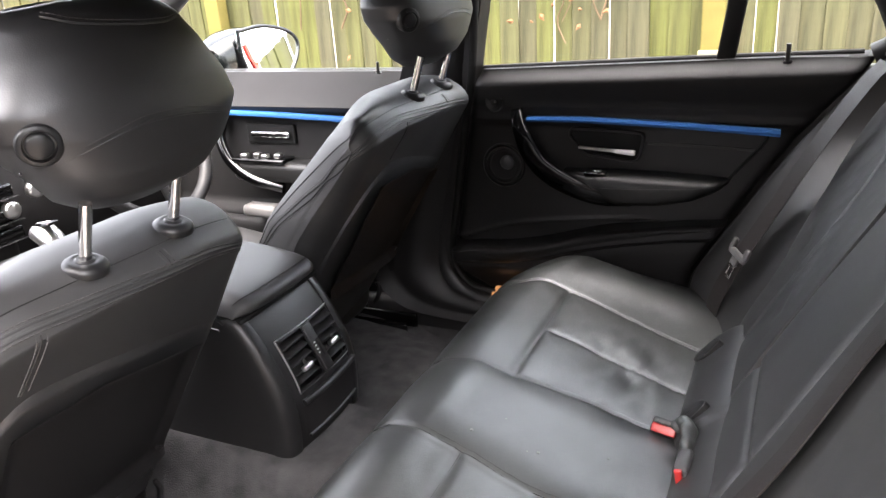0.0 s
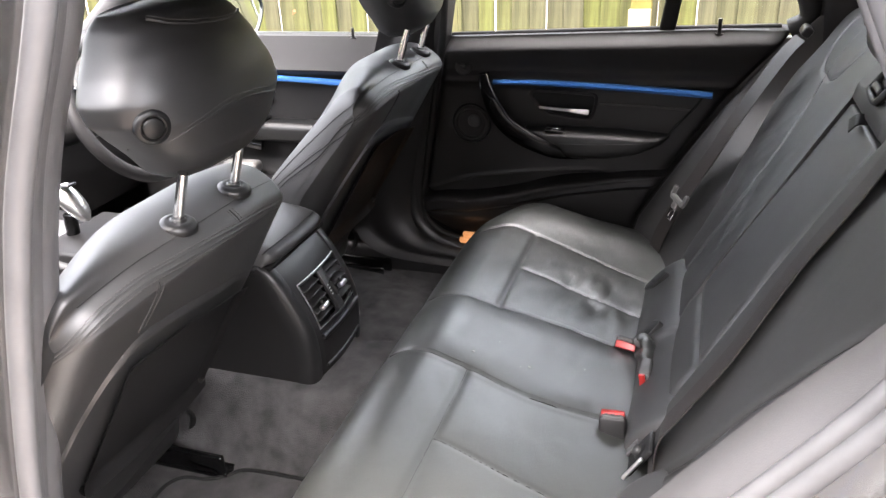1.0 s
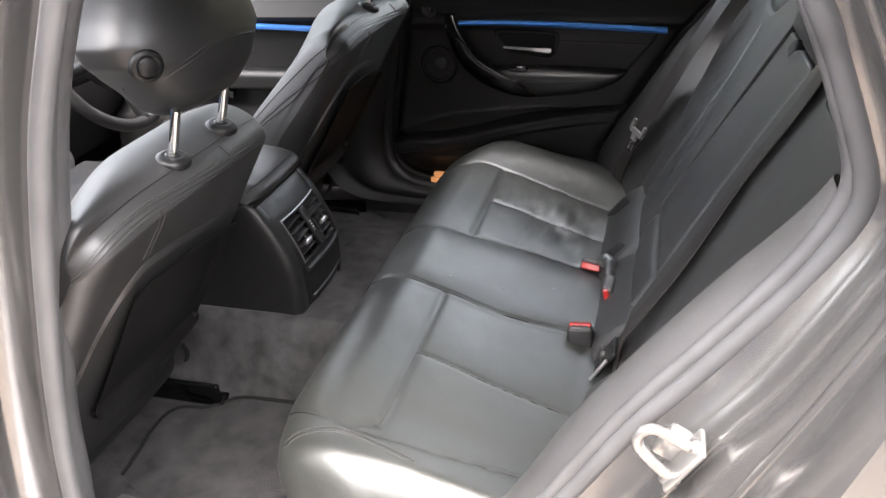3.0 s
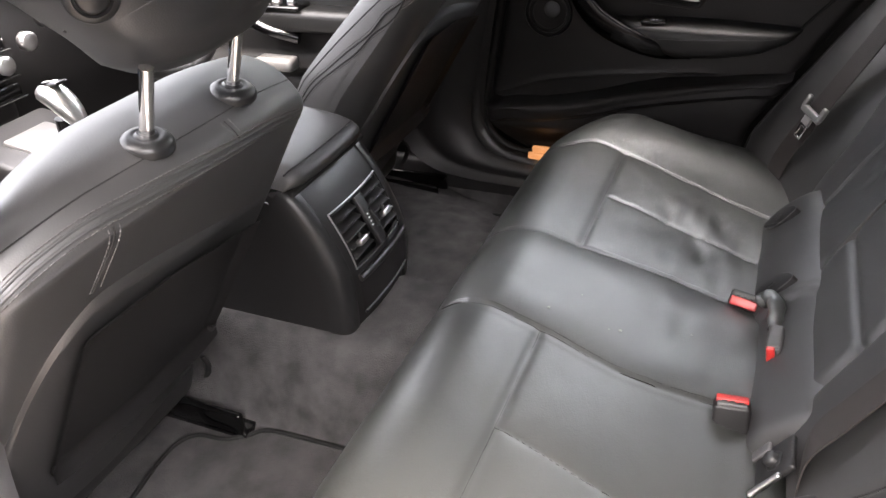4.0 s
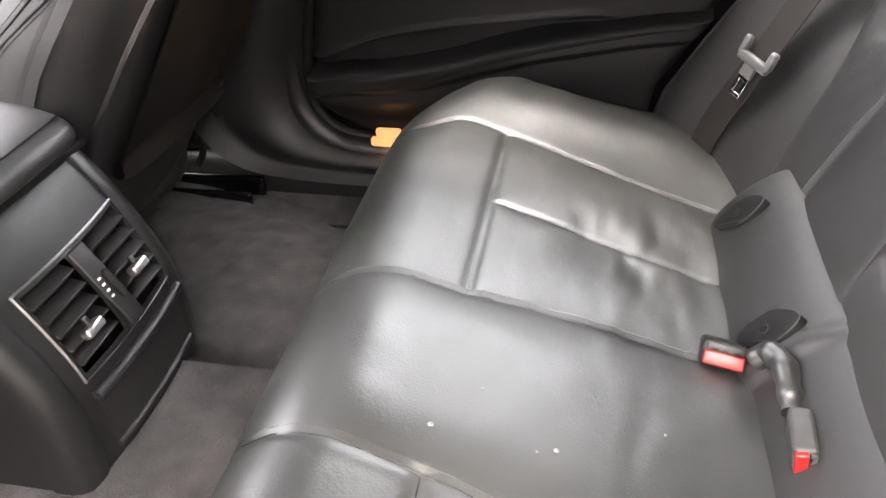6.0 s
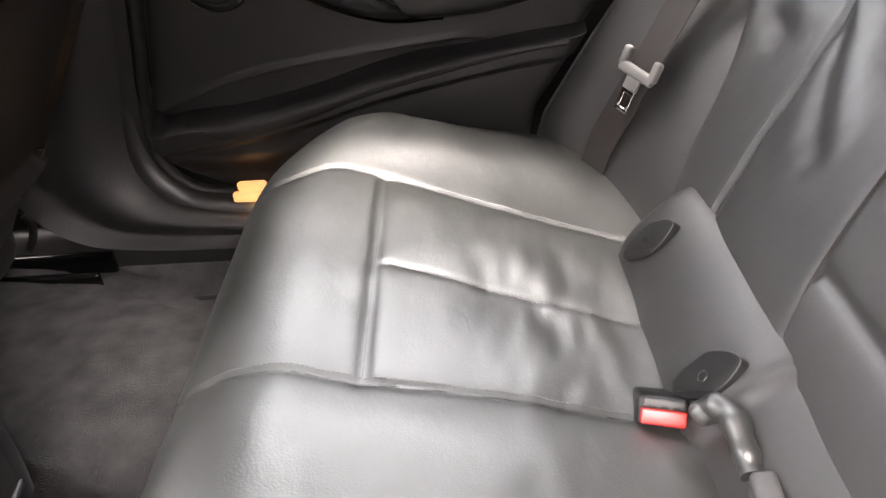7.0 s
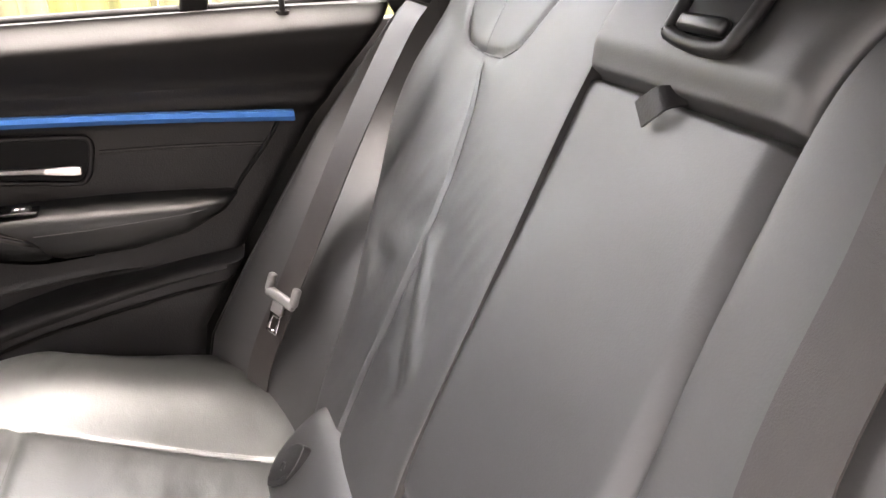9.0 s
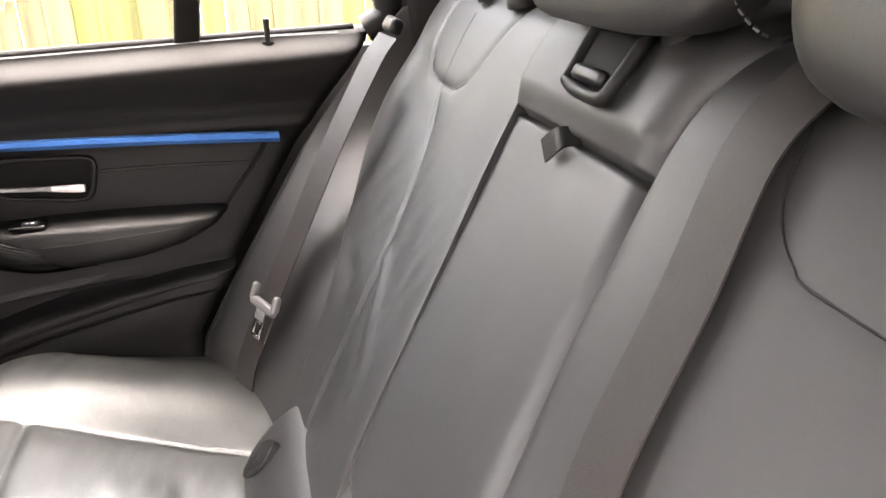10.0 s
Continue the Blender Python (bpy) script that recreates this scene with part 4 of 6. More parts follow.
def on_headrest(y, z):
    """The rear surface of the headrest at that place."""
    k = max(0.0, min(1.0, (z - 0.783) / 0.225))
    w, rear, front = headrest_section(k)
    if y < HY:
        w *= lerp_table(NEAR_SIDE, k)
    c = max(-1.0, min(1.0, math.copysign((abs(y - HY) / w) ** (1 / 0.62), y - HY)))
    s = math.sqrt(1 - c * c)
    return Vector(((rear + front) / 2 - 0.01 + ((rear - front) / 2 + 0.01) * s ** 0.75 - 0.30 * abs(y - HY) ** 1.5, y, z + 0.02 * (abs(y - HY) / 0.16) ** 2 * (1 - k)))


lower = [(-0.445, 0.834), (-0.425, 0.853), (-0.395, 0.868), (-0.35, 0.880), (-0.30, 0.879), (-0.26, 0.872), (-0.205, 0.857)]
for dz in (0.0, 0.007):
    pts = [on_headrest(p.y, p.z + dz) for p in smooth_line([(0, y, z) for y, z in lower], 40)]
    v, f = stitches([p + Vector((0.0008, 0, 0)) for p in pts], (1, 0, 0))
    finish("stitching", v, f, THREAD, head, "grey thread stitching")
    if dz == 0:
        v, f = tube(pts, 0.0018, 6)
        finish("welt", v, f, LEATHER_SMOOTH, head)
upper = [(HY - 0.088, 0.995), (HY - 0.06, 0.986), (HY, 0.979), (HY + 0.05, 0.977), (HY + 0.085, 0.980)]
pts = [on_headrest(p.y, p.z) for p in smooth_line([(0, y, z) for y, z in upper], 40)]
v, f = tube(pts, 0.0018, 6)
finish("welt", v, f, LEATHER_SMOOTH, head)
v, f = stitches([p + Vector((0.0015, 0, 0.004)) for p in pts], (1, 0, 0.5))
finish("stitching", v, f, THREAD, head, "grey thread stitching")
bp = on_headrest(-0.452, 0.870)
v, f = lathe([(0.0221, -0.012), (0.0221, 0.003), (0.020, 0.006), (0.016, 0.0065), (0.0145, 0.003), (0.0135, 0.003), (0.0130, 0.0065), (0.011, 0.008), (0.0005, 0.0085)], bp, (0.80, -0.55, -0.12), 36)
finish("release_button", v, f, SATIN, head, "round black release button")

for y in (-0.421, -0.288):
    v, f = tube([(-0.307, y, 0.70), (-0.292, y, 0.745), (-0.270, y, 0.81)], 0.0068, 16)
    post = finish("headrest_post", v, f, CHROME, seat, "chrome headrest post")
    if y > -0.3:
        for k in range(4):
            v, f = tube([(-0.2845 + 0.003 * k, y - 0.0045, 0.756 + 0.009 * k), (-0.2845 + 0.003 * k, y + 0.0045, 0.756 + 0.009 * k)], 0.0022, 6)
            finish("notch", v, f, SATIN, post)
    v, f = lathe([(0.001, 0.0075), (0.0085, 0.0075), (0.0100, 0.0055), (0.0120, 0.0048), (0.0135, 0.0056), (0.019, 0.0046), (0.0235, 0.0012), (0.025, -0.002), (0.025, -0.008)], (-0.294, y, 0.739), (0.22, 0, 1))
    finish("post_guide", v, f, SATIN, seat, "black plastic post guide")

# seat rails
def rail(y, x1=-0.484):
    r = tagged(empty("seat_rail", (-0.65, y, 0.10)), "black steel front seat rail end on the carpet", "rail", "seat rails")
    part("rail_base", rbox(-0.605, y, 0.110, 0.29, 0.070, 0.014, 0.003), GLOSS, r)
    for s in (-1, 1):
        part("rail_flange", rbox(-0.605, y + s * 0.029, 0.134, 0.282, 0.012, 0.044, 0.004), GLOSS, r)
    v, f = lathe([(0.0005, 0.006), (0.007, 0.006), (0.008, 0.0), (0.008, -0.004)], (-0.535, y, 0.117), (0, 0, 1), 12)
    finish("rail_bolt", v, f, ZINC, r, "steel bolt")
    part("rail_tab", rbox(-0.500, y, 0.117, 0.022, 0.020, 0.006, 0.002), GLOSS, r)


for y in (-0.212, -0.60, 0.225, 0.60):
    rail(y)

SEAT_STEP = Vector((0.010, 0.784, 0.042))
far_seat = copy_thing(seat, Matrix.Translation(seat.location + SEAT_STEP))
# seams down the inner side of the far seat's back
def on_side(x, z):
    return SEAT_SKIN.find_nearest(Vector((x, -0.70, z)))[0] + Vector((0, -0.0004, 0)) + SEAT_STEP


SIDE_SEAM = [(-0.285, 0.682), (-0.320, 0.656), (-0.360, 0.629), (-0.420, 0.589), (-0.474, 0.551), (-0.530, 0.505), (-0.575, 0.455)]
for shift, threads in ((0.0, True), (0.012, True), (0.052, False)):
    pts = [on_side(p.x - 0.3 * shift, p.z + shift) for p in smooth_line([(x, 0, z) for x, z in SIDE_SEAM], 80)]
    for _ in range(25):
        pts = [pts[0]] + [(a + 2 * b + c) / 4 for a, b, c in zip(pts, pts[1:], pts[2:])] + [pts[-1]]
    v, f = tube(pts, 0.0012, 6)
    finish("side_welt", v, f, SOFT, far_seat, "black sewn seam")
    if threads:
        v, f = stitches([q + Vector((0.0, -0.0008, 0.005 if shift else -0.005)) for q in pts], (0, -1, 0.2))
        finish("stitching", v, f, THREAD, far_seat, "grey thread stitching")

# ---- floor, tunnel and carpets ----
def floor_z(x, y):
    t = step(-0.235, -0.135, y) * (1 - step(0.046, 0.090, y))
    z = 0.100 + 0.172 * t
    z += 0.03 * step(-0.62, -0.95, x) + 0.16 * step(0.60, 0.74, abs(y + 0.0)) * 0.6
    z += 0.0016 * noise.noise((x * 8, y * 8, 0)) + 0.0008 * noise.noise((x * 30, y * 30, 0))
    return z


v, f = surface(lambda u, w: (-1.45 + 1.85 * u, -0.66 + 1.36 * w, floor_z(-1.45 + 1.85 * u, -0.66 + 1.36 * w)), 110, 150, back=(0, 0, -0.06))
tagged(finish("floor", v, f, CARPET), "dark grey carpeted car floor with a raised tunnel", "floor", kind="structure")


def floor_mat(outline, name_label, y_mid):
    mt = tagged(empty("floor_mat", (-0.4, y_mid, 0.105)), name_label, "floor mat", "floor mats")
    pts = [Vector((p.x, p.y, 0)) for p in smooth_line([(x, y, 0) for x, y in outline], 90)]
    mid = Vector((-0.33, y_mid, 0))
    rings = [[(p.x, p.y, floor_z(p.x, p.y) - 0.002) for p in pts[:-1]]]
    for k in range(14):
        ring = [p.lerp(mid, k / 14) for p in pts[:-1]]
        rings.append([(p.x, p.y, floor_z(p.x, p.y) + 0.009) for p in ring])
    v, f = loft(rings)
    finish("mat_top", v, f, MAT, mt)
    v, f = tube([(p.x, p.y, floor_z(p.x, p.y) + 0.010) for p in pts], 0.0042, 8)
    finish("mat_binding", v, f, DARK, mt, "stitched edge binding")


NEAR_MAT = [(-0.545, -0.52), (-0.552, -0.43), (-0.564, -0.35), (-0.563, -0.297), (-0.542, -0.269), (-0.495, -0.261), (-0.464, -0.243), (-0.437, -0.225), (-0.352, -0.221), (-0.20, -0.219), (-0.10, -0.222), (-0.08, -0.40), (-0.12, -0.56), (-0.40, -0.58), (-0.545, -0.52)]
floor_mat(NEAR_MAT, "dark grey bound floor mat in the near footwell", -0.38)
floor_mat([(x, -0.0 - y) for x, y in [(a, b + 0.03) for a, b in NEAR_MAT]], "dark grey bound floor mat in the far footwell", 0.36)

# ---- centre console ----
console = tagged(empty("centre_console", (-0.5, -0.012, 0.27)), "black plastic centre console with rear air vents and leather lid", "console")
CY0, CY1 = -0.128, 0.090
CPROF = [(-0.395, 0.512), (-0.375, 0.500), (-0.352, 0.468), (-0.330, 0.425), (-0.316, 0.390), (-0.309, 0.355), (-0.308, 0.31), (-0.312, 0.262)]
CPROF = [(p.x, p.z) for p in smooth_line([(x, 0, z) for x, z in CPROF], 40)]


def console_point(u, v):
    """The rear face, with rounded edges into the sides."""
    f = u * (len(CPROF) - 1)
    k = min(int(f), len(CPROF) - 2)
    x = CPROF[k][0] + (CPROF[k + 1][0] - CPROF[k][0]) * (f - k)
    z = CPROF[k][1] + (CPROF[k + 1][1] - CPROF[k][1]) * (f - k)
    q = (v - 0.5) * 2
    y = (CY0 + CY1) / 2 + q * (CY1 - CY0) / 2
    x += 0.010 * (1 - q * q) - 0.014 * max(0, (abs(q) - 0.86) / 0.14) ** 2
    return (x, y, z)


v, f = surface(console_point, 80, 100)


def in_vent(face):
    y, z = sum(v[k][1] for k in face) / 4, sum(v[k][2] for k in face) / 4
    return 0.378 < z < 0.458 and (-0.080 < y < -0.021 or 0.005 < y < 0.064)


finish("rear_face", v, [q for q in f if not in_vent(q)], HARD, console)
for side, y in ((-1, CY0), (1, CY1)):
    bm = bmesh.new()
    outline = [(x - 0.022, z) for x, z in CPROF] + [(-0.95, 0.255), (-0.95, 0.43), (-0.60, 0.503)]
    a = [bm.verts.new((x, y + side * 0.001, z)) for x, z in outline]
    b = [bm.verts.new((x, y - side * 0.006, z)) for x, z in outline]
    bm.faces.new(a)
    bm.faces.new(b[::-1])
    for k in range(len(a)):
        bm.faces.new((a[k], a[(k + 1) % len(a)], b[(k + 1) % len(a)], b[k]))
    part("side_panel", bm, HARD, console, "matt black side panel", smooth=False)
    rings = []
    for k, (x, z) in enumerate(CPROF):
        (xa, za), (xb, zb) = CPROF[max(k - 1, 0)], CPROF[min(k + 1, len(CPROF) - 1)]
        n = Vector((za - zb, 0, xb - xa)).normalized()
        w = 0.026 + 0.006 * (k / (len(CPROF) - 1))
        rings.append([Vector((x, y + side * 0.003 - side * w * t, z)) + n * (h + 0.008 * t) for t, h in ((0.0, -0.030), (0.0, -0.011), (0.10, -0.003), (0.24, 0.0015), (0.50, 0.002), (0.85, 0.0005), (0.97, -0.0015), (1.0, -0.010))])
    v, f = loft(rings)
    finish("edge_trim", v, f, SATIN, console, "satin edge trim")
    v, f = tube([(-0.410, y + side * 0.0015, 0.494), (-0.43, y + side * 0.0015, 0.496), (-0.60, y + side * 0.0015, 0.495)], 0.0016, 6)
    finish("side_line", v, f, SATIN, console, "thin raised line")
part("body_core", rbox(-0.655, -0.012, 0.38, 0.56, 0.215, 0.22, 0.01), HARD, console)


def on_console(y, z, off=0.0):
    xs = float(np.interp(-z, [-p[1] for p in CPROF], [p[0] for p in CPROF]))
    q = (y - (CY0 + CY1) / 2) / ((CY1 - CY0) / 2)
    return Vector((xs + 0.010 * (1 - q * q) + off, y, z))


# vent panel
VT = Matrix.Rotation(radians(-28), 4, "Y")
for ya, yb in ((-0.082, -0.020), (0.004, 0.066)):
    ym = (ya + yb) / 2
    c = on_console(ym, 0.418, -0.024)
    vent = part("air_vent", rbox(c.x, c.y, c.z, 0.012, yb - ya, 0.082, 0.003, VT), DARK, console, "dark air vent")
    for k in range(5):
        z = 0.388 + 0.0145 * k
        c = on_console(ym, z, -0.006)
        part("vent_slat", rbox(c.x, c.y, c.z, 0.016, yb - ya - 0.004, 0.003, 0.001, Matrix.Rotation(radians(12), 4, "Y")), HARD, vent)
    c = on_console(ym, 0.404 + 0.004 * (ya > 0), 0.004)
    part("vent_tab", rbox(c.x, c.y, c.z, 0.012, 0.024, 0.010, 0.003, VT, 3), SATIN_CHROME, vent, "chrome vent tab")
    part("vent_tab_stem", rbox(c.x - 0.004, c.y, c.z + 0.007, 0.006, 0.006, 0.012, 0.002, VT), HARD, vent)
c = on_console(-0.008, 0.418, 0.001)
bar = part("vent_divider", rbox(c.x, c.y, c.z, 0.008, 0.022, 0.088, 0.002, VT), HARD, console)
c = on_console(-0.008, 0.418, 0.007)
part("thumb_wheel", rbox(c.x, c.y + 0.004, c.z, 0.008, 0.007, 0.032, 0.003, VT), DARK, bar)
for k in range(5):
    c = on_console(-0.014, 0.405 + 0.006 * k, 0.0062)
    part("wheel_mark", rbox(c.x, c.y, c.z, 0.0006, 0.004, 0.0022, 0, VT), WHITE, bar, "white scale mark")
FR = [(-0.086, 0.372), (-0.086, 0.462), (0.070, 0.462), (0.070, 0.372)]
for (ya, za), (yb, zb) in zip(FR, FR[1:] + FR[:1]):
    v, f = tube([on_console(ya + (yb - ya) * k / 8, za + (zb - za) * k / 8, 0.002) for k in range(9)], 0.0014, 6)
    finish("vent_frame", v, f, SATIN_CHROME if (ya, yb) in ((-0.086, -0.086), (-0.086, 0.070)) else SATIN, console, "thin vent frame")
# lower flap
v, f = surface(lambda u, w: tuple(on_console(-0.088 + 0.164 * w, 0.292 + 0.062 * u, 0.003)), 14, 30)
finish("storage_flap", v, f, SOFT, console, "black storage flap")
v, f = tube([on_console(-0.086 + 0.158 * k / 16, 0.356, 0.004) for k in range(17)], 0.006, 8)
finish("flap_ridge", v, f, SATIN, console)
v, f = tube([on_console(-0.082 + 0.15 * k / 16, 0.290, 0.003) for k in range(17)], 0.004, 8)
finish("flap_ridge", v, f, SATIN, console)
# leather lid
LID = [(-0.372, 0.512), (-0.360, 0.520), (-0.366, 0.536), (-0.40, 0.549), (-0.48, 0.560), (-0.58, 0.566), (-0.68, 0.566), (-0.72, 0.555), (-0.73, 0.53)]
LID = [(p.x, p.z) for p in smooth_line([(x, 0, z) for x, z in LID], 40)]


def lid_point(u, v):
    f = u * (len(LID) - 1)
    k = min(int(f), len(LID) - 2)
    x = LID[k][0] + (LID[k + 1][0] - LID[k][0]) * (f - k)
    z = LID[k][1] + (LID[k + 1][1] - LID[k][1]) * (f - k)
    q = (v - 0.5) * 2
    d = 1 - math.sqrt(max(0, 1 - max(0, (abs(q) - 0.75) / 0.25) ** 2))
    return (x - (0.006 * q * q + 0.016 * max(0.0, (abs(q) - 0.7) / 0.3) ** 2) * (1 - step(0.2, 0.5, u)) + (x - -0.5) * -0.02 * d, -0.012 + q * 0.112, z - (z - 0.512) * 0.85 * d)


v, f = surface(lid_point, 40, 40)
lid = finish("armrest_lid", v, f, LEATHER_PANEL, console, "black leather armrest lid")
pts = [lid_point(0.30, 0.04 + 0.92 * k / 30) for k in range(31)]
v, f = tube([(x, y, z + 0.0002) for x, y, z in pts], 0.0010, 6)
finish("seam", v, f, SOFT, lid, "black sewn seam")
part("lid_base", rbox(-0.545, -0.012, 0.508, 0.35, 0.218, 0.010, 0.004), DARK, console)

# gear selector and console front
part("selector_panel", rbox(-0.93, -0.03, 0.455, 0.32, 0.21, 0.05, 0.01, Matrix.Rotation(radians(7), 4, "Y")), HARD, console)
part("selector_frame", rbox(-0.905, -0.03, 0.478, 0.22, 0.10, 0.016, 0.006, Matrix.Rotation(radians(7), 4, "Y")), SATIN_CHROME, console, "satin chrome selector frame")
gear = tagged(empty("gear_selector", (-0.90, -0.03, 0.485)), "gloss black and chrome automatic gear selector", "gear lever")
v, f = tube([(-0.905, -0.03, 0.48), (-0.900, -0.03, 0.535)], 0.014, 14)
finish("stem", v, f, GLOSS, gear)
rings = []
for k in range(13):
    a = k / 12
    r = [0.004, 0.014, 0.018, 0.020, 0.0215, 0.022, 0.022, 0.0215, 0.021, 0.020, 0.018, 0.013, 0.003][k]
    c = Vector((-0.850 - 0.085 * a, -0.03, 0.528 + 0.055 * math.sin(a * 1.9)))
    rings.append([(c.x + 0.3 * r * math.sin(2 * math.pi * j / 16), c.y + r * 1.15 * math.cos(2 * math.pi * j / 16), c.z + r * math.sin(2 * math.pi * j / 16)) for j in range(16)])
v, f = loft(rings)
finish("knob", v, f, SATIN_CHROME, gear, "satin chrome knob")
part("knob_inlay", rbox(-0.893, -0.03, 0.6005, 0.046, 0.026, 0.006, 0.003, Matrix.Rotation(radians(-8), 4, "Y")), GLOSS, gear, "gloss black knob inlay")
part("knob_mark", rbox(-0.890, -0.03, 0.6042, 0.012, 0.010, 0.001, 0, Matrix.Rotation(radians(-8), 4, "Y")), WHITE, gear, "white shift pattern mark")

# ---- far rear door ----
door = tagged(empty("rear_door", (0.05, 0.70, 0.22)), "closed black trimmed rear door with blue strip and gloss black grab handle", "car door")
X0 = [(0.21, -0.23), (0.222, -0.285), (0.25, -0.335), (0.29, -0.362), (0.342, -0.366), (0.438, -0.348), (0.546, -0.328), (0.644, -0.311), (0.787, -0.272), (0.9, -0.25)]
X1 = [(0.21, 0.19), (0.34, 0.212), (0.451, 0.278), (0.63, 0.392), (0.776, 0.506), (0.80, 0.525)]
LIP = [(-0.34, 0.338), (-0.305, 0.345), (-0.226, 0.351), (-0.117, 0.374), (-0.007, 0.406), (0.174, 0.442), (0.30, 0.455)]
RIDGE = [(-0.34, 0.360), (-0.295, 0.376), (-0.22, 0.401), (-0.112, 0.419), (-0.006, 0.431), (0.10, 0.441), (0.174, 0.4425), (0.30, 0.4555)]


def eased(table):
    return [(p.x, p.z) for p in smooth_line([(a, 0, b) for a, b in table], 60)]


LIP, RIDGE = eased(LIP), eased(RIDGE)


def sill(x):
    return 0.774 + 0.024 * (x + 0.26) / 0.77


def card_y(x, z):
    y = 0.688
    top = sill(x)
    y -= 0.012 * step(0.665, 0.70, z) + 0.016 * step(0.70, 0.755, z)
    y += 0.030 * step(top - 0.030, top + 0.004, z)
    y -= 0.010 * math.exp(-((z - 0.668) / 0.012) ** 2)
    d = z - lerp_table(LIP, x)
    open_ = step(0.16, 0.02, x)
    y += 0.030 * open_ * step(0.004, -0.003, z - lerp_table(RIDGE, x))
    y -= 0.004 * math.exp(-((z - lerp_table(RIDGE, x) - 0.006) / 0.005) ** 2) * open_
    y -= (0.040 + 0.030 * open_) * step(0.005, -0.002, d) - 0.016 * step(-0.026, -0.040, d)
    y += 0.010 * step(-0.05, -0.14, d)
    y += 0.030 * step(0.30, 0.24, z)
    y += 0.0008 * noise.noise((x * 8, z * 8, 31))
    return y


def card_point(u, v):
    z = 0.215 + v * (0.80 - 0.215)
    for _ in range(3):
        x0, x1 = lerp_table(X0, z), lerp_table(X1, z)
        x = x0 + u * (x1 - x0)
        if v < 0.825:
            lip, ridge = lerp_table(LIP, x), lerp_table(RIDGE, x)
            knots = [0.215, lip - 0.045, lip - 0.003, lip + 0.006, max(ridge, lip + 0.008) - 0.004, max(ridge, lip + 0.008) + 0.006, 0.215 + 0.825 * 0.585]
            z = float(np.interp(v / 0.825, [0.0, 0.22, 0.34, 0.42, 0.52, 0.60, 1.0], knots))
    z = min(z, sill(x) + 0.004) if v < 0.999 else sill(x) + 0.006
    e = min(u, 1 - u) * (x1 - x0)
    return (x, card_y(x, z) + 0.014 * math.exp(-e / 0.007) + (0.04 if v > 0.999 else 0), z)


v, f = surface(lambda u, w: card_point(u, w * 0.825), 120, 170)
finish("door_card", v, f, SOFT, door, "soft black door card")
v, f = surface(lambda u, w: card_point(u, 0.825 + 0.175 * w), 120, 36)
finish("door_top", v, f, TOP, door, "black door top, lightened as if lit")

# blue strip
STRIP = [(-0.155, 0.672), (-0.06, 0.673), (0.03, 0.671), (0.20, 0.664), (0.369, 0.654)]
line = smooth_line([(x, 0.655, z) for x, z in STRIP], 60)
rings = []
for k, p in enumerate(line):
    h = 0.0065 + 0.0015 * (k / 60)
    rings.append([(p.x, p.y + 0.012, p.z + h), (p.x, p.y + 0.001, p.z + h * 0.8), (p.x, p.y - 0.002, p.z), (p.x, p.y + 0.001, p.z - h * 0.8), (p.x, p.y + 0.012, p.z - h)])
v, f = loft(rings)
finish("trim_strip", v, f, BLUE, door, "matt blue trim strip")

# insert seam with stitching
pts = [(0.108 + 0.225 * k / 60, card_y(0.108 + 0.225 * k / 60, 0.615) - 0.0016, 0.6165 - 0.008 * k / 60 + 0.002 * math.sin(math.pi * k / 60)) for k in range(61)]
v, f = stitches(pts, (0, -1, 0), 0.0045, 0.0030, 0.0006)
finish("stitching", v, f, THREAD, door, "grey thread stitching")
pts = [(0.108 + 0.225 * k / 60, card_y(0.108 + 0.225 * k / 60, 0.618) - 0.0006, 0.6205 - 0.008 * k / 60 + 0.002 * math.sin(math.pi * k / 60)) for k in range(61)]
v, f = tube(pts, 0.0016, 6)
finish("seam_welt", v, f, SATIN, door)
pts = smooth_line([(0.352, 0.683, 0.650), (0.33, 0.683, 0.615), (0.29, 0.684, 0.566), (0.275, 0.684, 0.545)], 20)
v, f = tube(pts, 0.003, 6)
finish("insert_edge", v, f, DARK, door)

# armrest
def arm_ring(x):
    t = (x + 0.075) / 0.355
    top = 0.556 - 0.006 * t + 0.006 * math.sin(math.pi * t)
    bot = lerp_table([(0, 0.520), (0.15, 0.498), (0.35, 0.486), (0.6, 0.490), (0.8, 0.505), (0.95, 0.530), (1.0, 0.543)], t)
    out = lerp_table([(0, 0.030), (0.15, 0.062), (0.45, 0.072), (0.8, 0.066), (0.94, 0.050), (1.0, 0.012)], t)
    ring = []
    for j in range(20):
        a = math.pi * j / 19
        cy, cz = math.sin(a) ** 0.55, math.cos(a)
        ring.append((x, 0.690 - out * cy, (top + bot) / 2 + (top - bot) / 2 * math.copysign(abs(cz) ** 0.7, cz)))
    return ring + [(x, 0.70, bot), (x, 0.70, top)]


v, f = loft([arm_ring(-0.075 + 0.355 * k / 40) for k in range(41)])
arm = finish("armrest", v, f, ARM, door, "black leather armrest")
pts = [(x, 0.690 - lerp_table([(0, 0.030), (0.15, 0.062), (0.45, 0.072), (0.8, 0.066), (0.94, 0.050), (1.0, 0.012)], (x + 0.075) / 0.355) - 0.0004, 0.531 + 0.010 * (x - 0.02) / 0.22) for x in [0.02 + 0.22 * k / 30 for k in range(31)]]
v, f = stitches(pts, (0, -1, 0.3), 0.0045, 0.0034, 0.0004)
finish("stitching", v, f, GREY, arm, "grey thread stitching")
sw = part("window_switch", rbox(0.004, 0.650, 0.5580, 0.048, 0.026, 0.006, 0.002), GLOSS, door, "black window switch")
